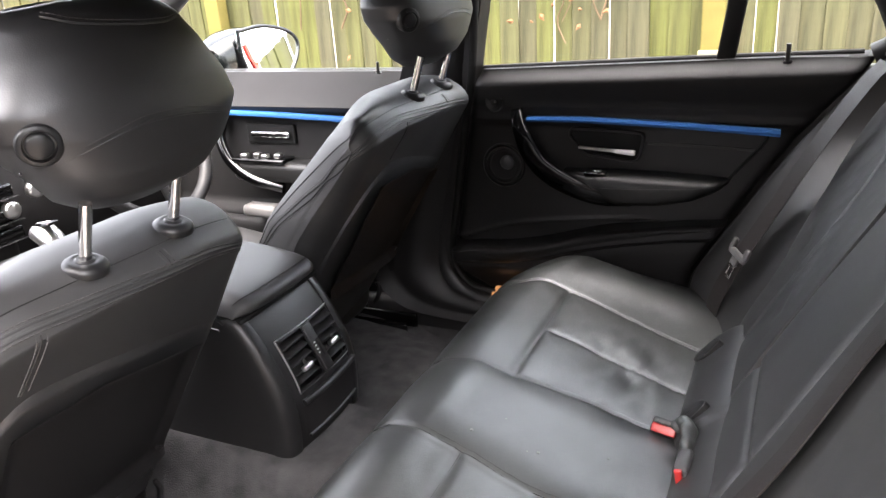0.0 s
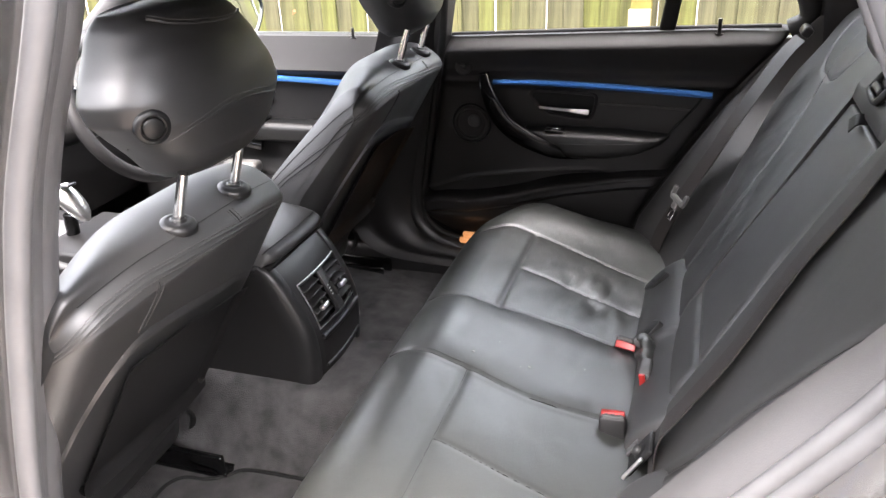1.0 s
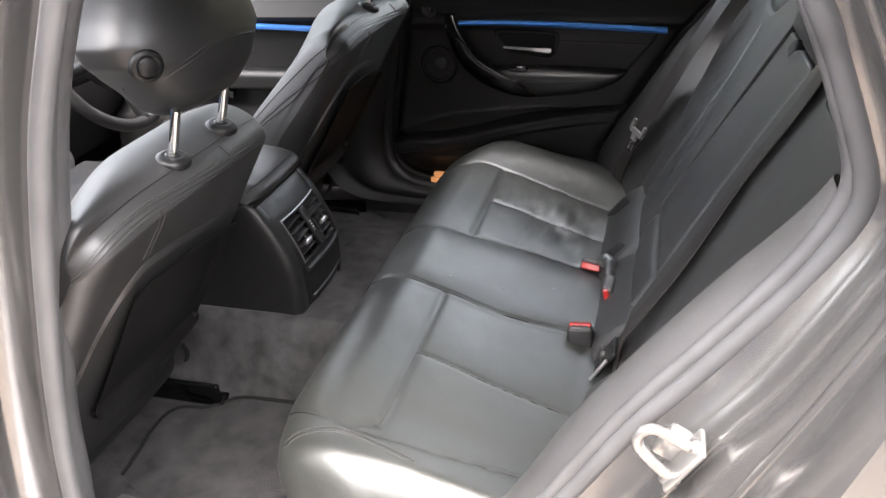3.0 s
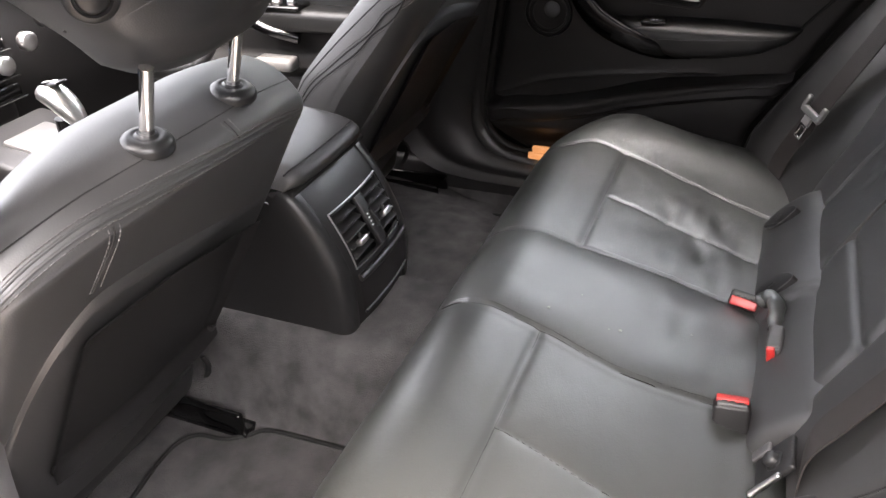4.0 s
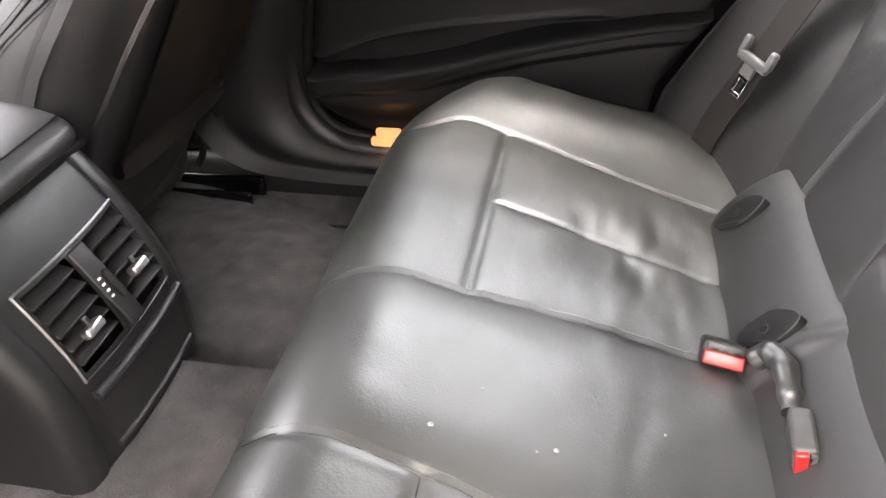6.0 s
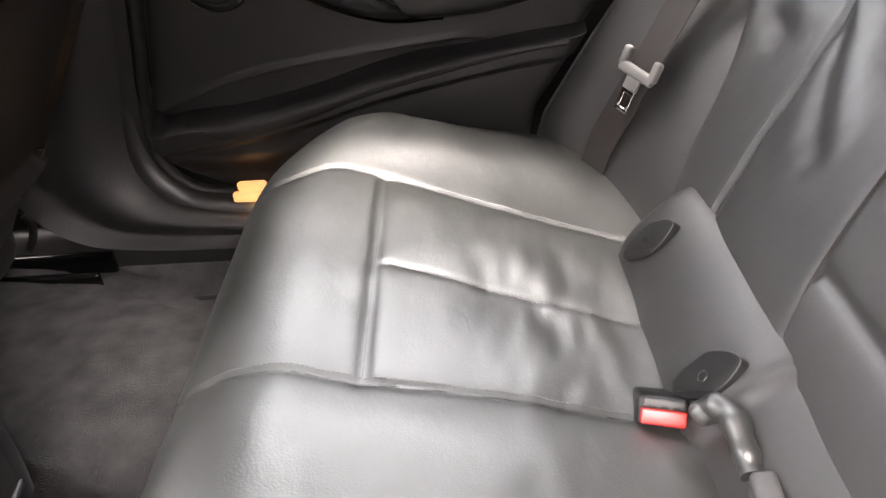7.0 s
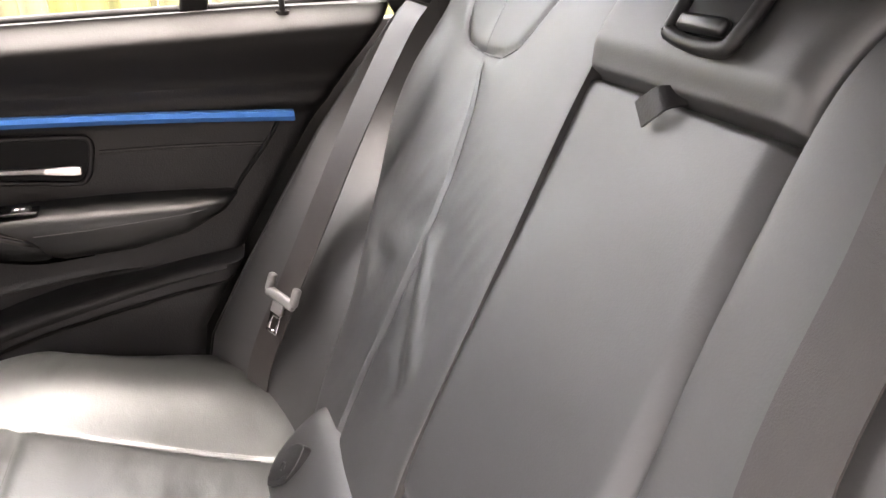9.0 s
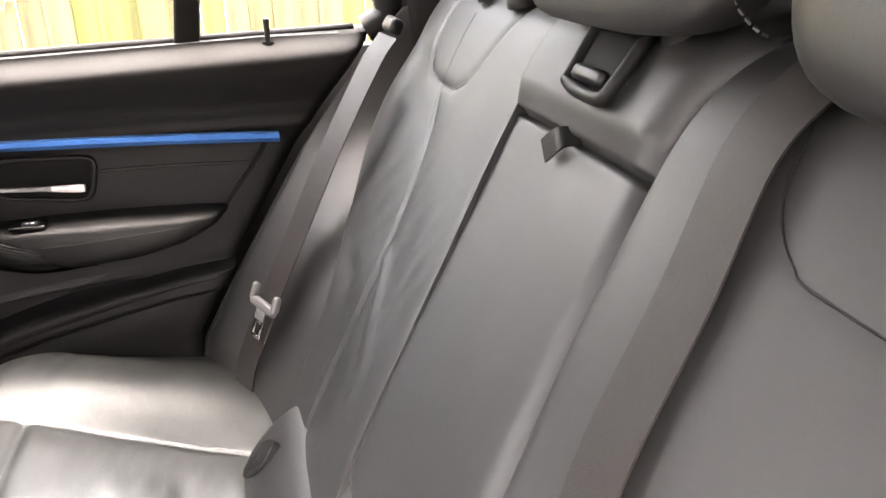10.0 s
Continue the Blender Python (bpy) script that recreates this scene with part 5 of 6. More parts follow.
part("switch_key", rbox(0.008, 0.648, 0.5620, 0.022, 0.016, 0.004, 0.0015), SATIN, sw)
for x in (0.004, 0.011):
    part("switch_mark", rbox(x, 0.6440, 0.5642, 0.0045, 0.0045, 0.0006, 0), WHITE, sw, "white switch mark")

# grab handle
inner = smooth_line([(-0.170, 0.672, 0.695), (-0.158, 0.650, 0.672), (-0.139, 0.634, 0.643), (-0.109, 0.628, 0.599), (-0.076, 0.626, 0.572), (-0.010, 0.628, 0.537), (0.053, 0.640, 0.508), (0.083, 0.664, 0.486)], 50)
outer = smooth_line([(-0.196, 0.676, 0.690), (-0.190, 0.654, 0.670), (-0.178, 0.636, 0.646), (-0.161, 0.628, 0.603), (-0.129, 0.626, 0.558), (-0.075, 0.628, 0.520), (0.005, 0.642, 0.489), (0.080, 0.668, 0.482)], 50)
rings = []
for a, b in zip(inner, outer):
    mid, half = (a + b) / 2, (a - b) / 2
    ring = []
    for j in range(18):
        c, s = math.cos(2 * math.pi * j / 18), math.sin(2 * math.pi * j / 18)
        ring.append(mid + half * math.copysign(abs(c) ** 0.8, c) + Vector((0, -0.012, 0.0)) * math.copysign(abs(s) ** 0.45, s))
    rings.append(ring)
v, f = loft(rings)
finish("grab_handle", v, f, HANDLE, door, "gloss black grab handle")
v, f = tube([(p.x - 0.002, p.y - 0.006, p.z) for p in inner[2:44]], 0.0011, 6)
finish("handle_edge", v, f, GLOSS, door)

# opener in its bowl
BOWL = smooth_line([(x, 0.685, z) for x, z in ((-0.064, 0.633), (-0.060, 0.644), (-0.046, 0.648), (0.02, 0.6460), (0.080, 0.6425), (0.096, 0.639), (0.100, 0.628), (0.095, 0.604), (0.089, 0.588), (0.074, 0.5795), (0.02, 0.5855), (-0.018, 0.590), (-0.036, 0.600), (-0.054, 0.620), (-0.064, 0.633))], 90)
v, f = tube(BOWL, 0.004, 8)
finish("opener_frame", v, f, SOFT, door, "satin opener frame")
# flat near-black plate: the bowl's hollow is shade put into colour
bm = bmesh.new()
bm.faces.new([bm.verts.new((p.x, 0.686, p.z)) for p in BOWL[:-1]])
ex = bmesh.ops.extrude_face_region(bm, geom=list(bm.faces))
bmesh.ops.translate(bm, vec=(0, 0.012, 0), verts=[e for e in ex["geom"] if isinstance(e, bmesh.types.BMVert)])
part("opener_bowl", bm, DARK, door, smooth=False)
rings = []
for k in range(21):
    t = k / 20
    x = -0.040 + 0.124 * t
    h = lerp_table([(0, 0.0020), (0.45, 0.0028), (0.55, 0.0026), (0.75, 0.0048), (0.95, 0.0060), (1.0, 0.0050)], t)
    z = 0.609 - 0.008 * t
    rings.append([(x, 0.6665 + 0.8 * h, z + h), (x, 0.6665, z - h * 0.7), (x, 0.6670, z - h), (x, 0.675, z - h * 0.9), (x, 0.678, z + h * 0.6)])
v, f = loft(rings)
finish("opener_lever", v, f, SATIN_CHROME, door, "chrome opener lever")

# lip of the map pocket
rings = []
for k in range(51):
    x = -0.308 + 0.56 * k / 50
    z = lerp_table(LIP, x)
    w = 0.034 - 0.022 * k / 50
    t = 0.010 * math.exp(-k / 2.0)
    rings.append([(x, 0.700, z), (x, 0.652 + t, z + 0.001), (x, 0.6455 + t, z - 0.003), (x, 0.6445 + t, z - 0.008), (x, 0.650 + t, z - w), (x, 0.655 + t, z - w - 0.003), (x, 0.70, z - w - 0.003)])
v, f = loft(rings)
# lightened plastic, so the lip looks lit
finish("pocket_lip", v, f, TOP, door, "smooth black pocket lip")

# speakers and lock pin
v, f = lathe([(0.0535, -0.006), (0.0535, 0.002), (0.050, 0.007), (0.0465, 0.002), (0.045, 0.001), (0.043, 0.0055), (0.040, 0.006), (0.0385, 0.001), (0.036, 0.0005), (0.034, 0.0035), (0.020, 0.002), (0.0005, 0.004)], (-0.224, 0.690, 0.555), (0, -1, 0), 44)
sp = finish("speaker", v, f, HARD, door, "round black speaker grille")
v, f = lathe([(0.0175, 0.002), (0.0165, 0.005), (0.012, 0.008), (0.0005, 0.0095)], (-0.216, 0.688, 0.562), (0, -1, 0), 28)
finish("speaker_dome", v, f, GREY, sp, "pale speaker dome")
v, f = lathe([(0.022, -0.004), (0.022, 0.003), (0.020, 0.005), (0.017, 0.003), (0.008, 0.003), (0.007, 0.006), (0.0005, 0.007)], (-0.237, 0.677, 0.706), (0, -1, 0), 32)
tw = finish("tweeter", v, f, HARD, door, "small round tweeter")
v, f = lathe([(0.0035, 0.006), (0.003, 0.0085), (0.0005, 0.009)], (-0.234, 0.677, 0.708), (0, -1, 0), 12)
finish("tweeter_dome", v, f, TONGUE, tw)
v, f = lathe([(0.0005, 0.034), (0.0045, 0.033), (0.005, 0.028), (0.0042, 0.024), (0.0042, 0.0), (0.010, 0.001), (0.010, -0.003)], (0.369, 0.690, 0.790), (0, 0, 1), 16)
finish("lock_pin", v, f, HARD, door, "black lock pin")

# window frame, divider and panes
v, f = tube([(-0.275, 0.715, sill(-0.275) + 0.004), (0.1, 0.715, sill(0.1) + 0.006), (0.5, 0.715, sill(0.5) + 0.004)], 0.007, 8)
finish("window_seal", v, f, SEAL_DARK, door, "black rubber window seal")
bm = rbox(0.276, 0.712, 0.95, 0.036, 0.024, 0.36, 0.005, Matrix.Rotation(radians(8), 4, "Y"))
part("window_divider", bm, SEAL_DARK, door, "black window divider")
pts = smooth_line([(0.520, 0.705, 0.795), (0.548, 0.700, 0.812), (0.555, 0.695, 0.84), (0.53, 0.69, 0.90), (0.47, 0.675, 1.0), (0.40, 0.65, 1.09)], 30)
v, f = tube(pts, 0.026, 10)
finish("rear_frame", v, f, SOFT, door, "black rear window frame")
for xa, xb in ((-0.262, 0.262), (0.285, 0.54)):
    part("window_pane", rbox((xa + xb) / 2, 0.722, 0.94, xb - xa, 0.004, 0.33, 0), GLASS, door, "clear window pane", smooth=False).visible_shadow = False
part("outer_skin", rbox(0.12, 0.835, 0.28, 0.90, 0.03, 0.96, 0.01), PAINT, door)

# ---- far body side: pillar, sill trim, seal and courtesy light ----
pillar = tagged(empty("b_pillar_far", (-0.34, 0.69, 0.2)), "black trimmed centre pillar between the far doors", "pillar", kind="structure")
rings = []
for z, xa, xb in ((0.10, -0.62, -0.36), (0.25, -0.60, -0.375), (0.40, -0.56, -0.37), (0.60, -0.48, -0.335), (0.78, -0.345, -0.285), (0.95, -0.315, -0.255), (1.15, -0.27, -0.21)):
    rings.append([(xa, 0.69, z), ((xa + xb) / 2, 0.668, z), (xb, 0.675, z), (xb + 0.006, 0.72, z), (xa, 0.74, z)])
v, f = loft(rings)
finish("pillar_trim", v, f, SOFT, pillar)
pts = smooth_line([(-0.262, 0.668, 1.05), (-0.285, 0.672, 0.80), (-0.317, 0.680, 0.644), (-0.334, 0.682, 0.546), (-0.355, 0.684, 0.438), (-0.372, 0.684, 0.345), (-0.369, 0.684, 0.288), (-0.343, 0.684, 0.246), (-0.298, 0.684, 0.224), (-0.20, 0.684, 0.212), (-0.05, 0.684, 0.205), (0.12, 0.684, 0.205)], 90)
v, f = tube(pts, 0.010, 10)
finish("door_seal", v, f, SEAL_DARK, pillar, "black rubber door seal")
pts = smooth_line([(-0.385, 0.700, 0.46), (-0.395, 0.698, 0.40), (-0.402, 0.692, 0.31), (-0.390, 0.686, 0.256), (-0.345, 0.680, 0.212), (-0.28, 0.674, 0.194), (-0.15, 0.672, 0.187), (0.1, 0.672, 0.185)], 60)
v, f = tube(pts, 0.024, 14, 1.25, side=(0, 1, 0))
finish("sill_trim", v, f, HARD, pillar, "dark plastic sill trim")
outer = smooth_line([(-0.42, 0.640, 1.05), (-0.45, 0.645, 0.80), (-0.53, 0.640, 0.60), (-0.57, 0.632, 0.44), (-0.585, 0.625, 0.33), (-0.57, 0.618, 0.245), (-0.50, 0.612, 0.185), (-0.40, 0.612, 0.165), (-0.25, 0.615, 0.158), (-0.05, 0.615, 0.155), (0.12, 0.615, 0.155)], 90)
inner = smooth_line([(-0.272, 0.676, 1.05), (-0.297, 0.680, 0.80), (-0.344, 0.688, 0.546), (-0.366, 0.690, 0.438), (-0.384, 0.690, 0.345), (-0.381, 0.690, 0.280), (-0.352, 0.690, 0.234), (-0.30, 0.690, 0.212), (-0.20, 0.690, 0.200), (-0.05, 0.690, 0.194), (0.12, 0.690, 0.194)], 90)
v, f = surface(lambda u, w: tuple(inner[round(u * 90)].lerp(outer[round(u * 90)], w) + Vector((0, -0.026, 0.010)) * math.sin(math.pi * min(1, w * 1.4)) ** 0.8 * (1 if w < 0.72 else 0.0)), 90, 20)
finish("pillar_foot", v, f, SOFT, pillar, "smooth black pillar foot")
part("side_inner", rbox(-0.55, 0.78, 0.38, 2.5, 0.03, 0.78, 0.005), HARD, pillar)
part("sill_inner", rbox(-0.25, 0.69, 0.14, 1.3, 0.10, 0.10, 0.02), SOFT, pillar)

lamp = tagged(empty("courtesy_light", (-0.235, 0.668, 0.212)), "glowing amber courtesy light in the door's foot", "lamp")
part("lamp_lens", rbox(-0.231, 0.668, 0.238, 0.046, 0.012, 0.017, 0.005), AMBER, lamp, "glowing amber lens")
part("lamp_reflector", rbox(-0.238, 0.664, 0.222, 0.050, 0.012, 0.018, 0.005), AMBER, lamp)
glow = new("courtesy_glow", bpy.data.lights.new("courtesy_glow", "POINT"))
glow.location = (-0.232, 0.645, 0.222)
glow.data.energy, glow.data.color, glow.data.shadow_soft_size = 0.0018, (1.0, 0.55, 0.20), 0.02

# ---- far front door ----
fdoor = tagged(empty("front_door", (-0.8, 0.70, 0.2)), "closed black trimmed front door with blue strip and window switches", "car door")


def fcard(u, v):
    x = -1.30 + u * 0.86
    z = 0.16 + v * 0.612
    y = 0.690 - 0.034 * step(0.655, 0.690, z) + 0.056 * max(0.0, min(1.0, (z - 0.688) / 0.084)) ** 0.9
    y -= 0.030 * step(0.42, 0.38, z) - 0.0008 * noise.noise((x * 8, z * 8, 41))
    return (x, y, z)


v, f = surface(fcard, 60, 60, back=(0, 0.06, 0))
finish("door_card", v, f[:-1], TOP, fdoor, "black door card, lightened as if lit")
line = [(-1.06 + 0.58 * k / 40, 0.655, 0.672 - 0.020 * (k / 40) ** 1.5) for k in range(41)]
v, f = loft([[(x, y + 0.012, z + 0.008), (x, y, z + 0.005), (x, y - 0.002, z), (x, y, z - 0.005), (x, y + 0.012, z - 0.008)] for x, y, z in line])
finish("trim_strip", v, f, BLUE, fdoor, "matt blue trim strip")
part("armrest", rbox(-0.78, 0.655, 0.520, 0.42, 0.075, 0.055, 0.018, None, 4), ARM, fdoor)
part("switch_panel", rbox(-0.90, 0.645, 0.551, 0.17, 0.060, 0.012, 0.004), GLOSS, fdoor, "black switch panel")
for k in range(4):
    part("switch_key", rbox(-0.955 + 0.034 * k, 0.640 + 0.012 * (k % 2), 0.560, 0.020, 0.018, 0.012, 0.003), SATIN_CHROME, fdoor, "bright window switch")
pts = smooth_line([(-1.04, 0.672, 0.655), (-1.03, 0.64, 0.60), (-0.99, 0.625, 0.54), (-0.92, 0.622, 0.50), (-0.84, 0.64, 0.475)], 30)
v, f = tube(pts, 0.015, 12)
finish("grab_handle", v, f, GLOSS, fdoor, "gloss black grab handle")
# no hollow here either, the bowl's shade is painted
part("opener_bowl", rbox(-0.89, 0.686, 0.612, 0.16, 0.012, 0.055, 0.012, None, 3), DARK, fdoor)
part("opener_lever", rbox(-0.885, 0.672, 0.612, 0.125, 0.008, 0.017, 0.004), CHROME, fdoor, "chrome opener lever")
v, f = lathe([(0.0005, 0.026), (0.004, 0.025), (0.004, 0.0), (0.008, 0.0), (0.008, -0.003)], (-0.545, 0.692, 0.772), (0, 0, 1), 12)
finish("lock_pin", v, f, HARD, fdoor, "black lock pin")
part("map_bin", rbox(-0.82, 0.665, 0.30, 0.62, 0.06, 0.16, 0.025, None, 3), SOFT, fdoor)
part("bin_clutter", rbox(-0.905, 0.62, 0.415, 0.11, 0.05, 0.035, 0.012), TONGUE, fdoor, "pale cloth stuffed in the door bin")
part("window_pane", rbox(-0.82, 0.722, 0.94, 0.98, 0.004, 0.33, 0), GLASS, fdoor, "clear window pane", smooth=False).visible_shadow = False
part("outer_skin", rbox(-0.83, 0.835, 0.28, 0.96, 0.03, 0.96, 0.01), PAINT, fdoor)

wing = tagged(empty("wing_mirror", (-1.16, 0.86, 0.70)), "dark wing mirror outside the far front window", "mirror")
rings = []
for k in range(13):
    t = k / 12
    s = math.sin(math.pi * (0.12 + 0.76 * t)) ** 0.5
    ring = []
    for j in range(24):
        a = 2 * math.pi * j / 24
        c, sn = math.cos(a), math.sin(a)
        ring.append((-1.19 + 0.085 * math.copysign(abs(sn) ** 0.7, sn) * s, 0.82 + 0.26 * t, 0.785 + 0.092 * math.copysign(abs(c) ** 0.6, c) * s - 0.02 * (1 - t)))
    rings.append(ring)
v, f = loft(rings)
finish("mirror_housing", v, f, GLOSS, wing)
bm = bmesh.new()
mo = smooth_line([(-1.10, 0.885, 0.862), (-1.10, 0.98, 0.868), (-1.10, 1.07, 0.84), (-1.10, 1.085, 0.79), (-1.10, 1.02, 0.716), (-1.10, 0.93, 0.704), (-1.10, 0.885, 0.74), (-1.10, 0.875, 0.80), (-1.10, 0.885, 0.862)], 40)
mo = [(p[0] + 0.025 + 0.25 * (p[1] - 0.98) - 0.20 * (p[2] - 0.78), p[1], p[2]) for p in mo]
bm.faces.new([bm.verts.new(p) for p in mo[:-1]])
ex = bmesh.ops.extrude_face_region(bm, geom=list(bm.faces))
bmesh.ops.translate(bm, vec=(-0.01, 0, 0), verts=[e for e in ex["geom"] if isinstance(e, bmesh.types.BMVert)])
part("mirror_glass", bm, MIRROR, wing, "mirror glass", smooth=False)
v, f = tube(mo, 0.006, 8)
finish("mirror_rim", v, f, GLOSS, wing)
# red band laid on the glass as a painted reflection
v, f = ribbon(smooth_line([(-1.101, 0.893, 0.825), (-1.091, 0.900, 0.785), (-1.079, 0.915, 0.745), (-1.072, 0.925, 0.722)], 12), (0, 1, 0), 0.012, 0.002)
finish("red_reflection", v, f, MARK_RED, wing, "painted red reflection at the edge of the glass")
part("mirror_foot", rbox(-1.24, 0.80, 0.735, 0.07, 0.12, 0.05, 0.015), GLOSS, wing)

# ---- dashboard, wheel and pillars at the front ----
dash = tagged(empty("dashboard", (-1.45, 0, 0.3)), "black dashboard with round instruments and chrome edged controls", "dashboard")
rings = []
for k in range(31):
    y = -0.68 + 1.38 * k / 30
    hood = 0.045 * math.exp(-((y - 0.36) / 0.19) ** 4)
    rings.append([(-1.75, y, 0.30), (-1.35, y, 0.30), (-1.25, y, 0.46), (-1.27, y, 0.60), (-1.29, y, 0.70), (-1.25 - 0.02, y, 0.765 + hood), (-1.33, y, 0.785 + hood), (-1.5, y, 0.80 + hood * 0.3), (-1.75, y, 0.79)])
v, f = loft(rings)
finish("dash_body", v, f, SOFT, dash)
for y in (0.27, 0.45):
    v, f = lathe([(0.062, -0.01), (0.062, 0.012), (0.057, 0.014), (0.055, 0.004), (0.0005, 0.004)], (-1.272, y, 0.735), (1, 0, 0.12), 40)
    g = finish("gauge", v, f, DARK, dash, "round instrument with bright ring")
    v, f = lathe([(0.058, 0.013), (0.062, 0.0145), (0.063, 0.012)], (-1.272, y, 0.735), (1, 0, 0.12), 40)
    finish("gauge_ring", v, f, SATIN_CHROME, g)
    for k in range(11):
        a = radians(-210 + 24 * k)
        part("gauge_mark", rbox(-1.265, y + 0.046 * math.cos(a), 0.735 - 0.046 * math.sin(a), 0.001, 0.004, 0.004, 0), MARK_RED if k > 7 else WHITE, g)
    part("needle", rbox(-1.264, y - 0.014, 0.722, 0.001, 0.040, 0.003, 0, Matrix.Rotation(radians(-40), 4, "X")), MARK_RED, g, "red needle")
part("control_console", rbox(-1.255, -0.02, 0.55, 0.07, 0.30, 0.24, 0.02), HARD, dash)
for z in (0.50, 0.545, 0.60):
    part("control_panel", rbox(-1.218, 0.02, z, 0.02, 0.24, 0.030, 0.006), GLOSS, dash, "row of dark buttons")
    part("control_edge", rbox(-1.206, 0.02, z - 0.017, 0.006, 0.25, 0.003, 0.001), SATIN, dash, "satin edge")
for y in (0.19, 0.12):
    v, f = lathe([(0.020, 0.0), (0.020, 0.016), (0.016, 0.02), (0.0005, 0.02)], (-1.216, y, 0.585 - 0.03 * (y < 0.15)), (1, 0, 0), 24)
    finish("control_knob", v, f, SATIN_CHROME, dash, "chrome rotary knob")
v, f = lathe([(0.024, 0.0), (0.024, 0.012), (0.019, 0.014), (0.017, 0.010), (0.0005, 0.010)], (-1.245, 0.275, 0.612), (1, 0, 0), 28)
finish("start_button", v, f, HARD, dash, "round black start button")
part("dash_strip", rbox(-1.262, -0.35, 0.66, 0.012, 0.55, 0.020, 0.004), BLUE, dash, "blue trim strip")
part("screen", rbox(-1.30, -0.02, 0.82, 0.02, 0.22, 0.085, 0.006, Matrix.Rotation(radians(-10), 4, "Y")), GLOSS, dash, "dark display screen")

wheel = tagged(empty("steering_wheel", (-1.02, 0.36, 0.66)), "black leather steering wheel with satin spokes", "steering wheel")
WM = Matrix.Translation((-1.02, 0.36, 0.655)) @ Matrix.Rotation(radians(-24), 4, "Y")
ring = [WM @ Vector((0, 0.182 * math.cos(2 * math.pi * k / 64), 0.182 * math.sin(2 * math.pi * k / 64))) for k in range(65)]
v, f = tube(ring, 0.0165, 12)
finish("wheel_rim", v, f, SOFT, wheel)
v, f = lathe([(0.0005, 0.03), (0.05, 0.026), (0.072, 0.01), (0.074, -0.02), (0.03, -0.06)], WM.translation, WM.to_3x3() @ Vector((1, 0, 0)), 28)
finish("wheel_hub", v, f, SOFT, wheel)
for a in (0, 180, 270):
    d = Vector((0, math.cos(radians(a)), math.sin(radians(a))))
    v, f = tube([WM @ (d * 0.05), WM @ (d * 0.175)], 0.018, 10, 0.5)
    finish("wheel_spoke", v, f, SATIN, wheel, "satin wheel spoke")
v, f = tube([WM.translation, WM.translation + Vector((-0.26, 0, -0.08))], 0.04, 14)
finish("column", v, f, HARD, wheel)

shellb = tagged(empty("car_body", (0, 0, -0.05)), "dark grey metallic estate car body round the cabin", "car body", kind="structure")
for y0, y1 in ((0.70, 0.56), (-0.72, -0.58)):
    v, f = tube(smooth_line([(-1.42, y0, 0.77), (-1.12, (y0 + y1) / 2 + 0.02 * (1 if y0 > 0 else -1), 0.97), (-0.82, y1, 1.12), (-0.60, y1, 1.17)], 20), 0.034, 12)
    finish("a_pillar", v, f, GREY, shellb, "grey trimmed windscreen pillar")

# roof with its lining, and the closed rear of the cabin
def roof_point(u, v):
    x, q = -0.80 + 2.35 * u, (v - 0.5) * 2
    return (x, -0.01 + 0.60 * q, 1.20 + 0.035 * math.sin(math.pi * u) - 0.045 * q * q)


v, f = surface(roof_point, 30, 20, back=(0, 0, 0.025))
finish("roof_lining", v, f, LINER, shellb, "dark grey roof lining")
v, f = surface(lambda u, w: (*roof_point(u, w)[:2], roof_point(u, w)[2] + 0.03), 30, 20, back=(0, 0, 0.012))
finish("roof_skin", v, f, PAINT, shellb)
for s in (1, -1):
    v, f = tube([(-0.85, s * 0.60 - 0.01, 1.135), (0.2, s * 0.615 - 0.01, 1.165), (1.55, s * 0.60 - 0.01, 1.13)], 0.035, 10)
    finish("roof_rail", v, f, SOFT, shellb)
part("far_rear_wall", rbox(1.10, 0.74, 0.40, 1.02, 0.10, 0.78, 0.02), SOFT, shellb)
part("far_rear_post", rbox(1.06, 0.68, 0.95, 0.98, 0.06, 0.40, 0.02), SOFT, shellb)
part("near_rear_wall", rbox(1.13, -0.72, 0.40, 1.10, 0.08, 0.80, 0.02), SOFT, shellb)
part("near_rear_post", rbox(1.06, -0.68, 0.96, 0.98, 0.05, 0.40, 0.02), SOFT, shellb)
part("tailgate", rbox(1.62, 0, 0.60, 0.05, 1.40, 1.15, 0.02), SOFT, shellb)
cover = tagged(empty("luggage_cover", (1.1, 0, 0.80)), "dark roller luggage cover behind the rear backrests", "luggage cover")
part("cover_sheet", rbox(1.17, 0, 0.812, 0.80, 1.28, 0.012, 0.004), SOFT, cover)
v, f = tube([(0.80, -0.62, 0.80), (0.80, 0.64, 0.80)], 0.032, 14)
finish("cover_roller", v, f, HARD, cover)

# ---- near door opening ----
def band(a, b, n=60, curve=0.0, out=(0, -1, 0), m=8):
    """A sheet between two lines, bowed outwards."""
    pa, pb = smooth_line(a, n), smooth_line(b, n)
    return surface(lambda u, v: tuple(pa[round(u * n)].lerp(pb[round(u * n)], v) + Vector(out) * curve * math.sin(math.pi * v)), n, m)


opening = tagged(empty("door_opening", (0.3, -0.70, 0.1)), "near rear door opening with grey trim, rubber seal and painted flange", "door frame", kind="structure")
INNER = [(-0.45, -0.56, 0.19), (-0.15, -0.575, 0.175), (0.05, -0.60, 0.20), (0.13, -0.60, 0.27), (0.213, -0.60, 0.39), (0.297, -0.60, 0.542), (0.405, -0.60, 0.699), (0.476, -0.60, 0.79), (0.508, -0.60, 0.838)]
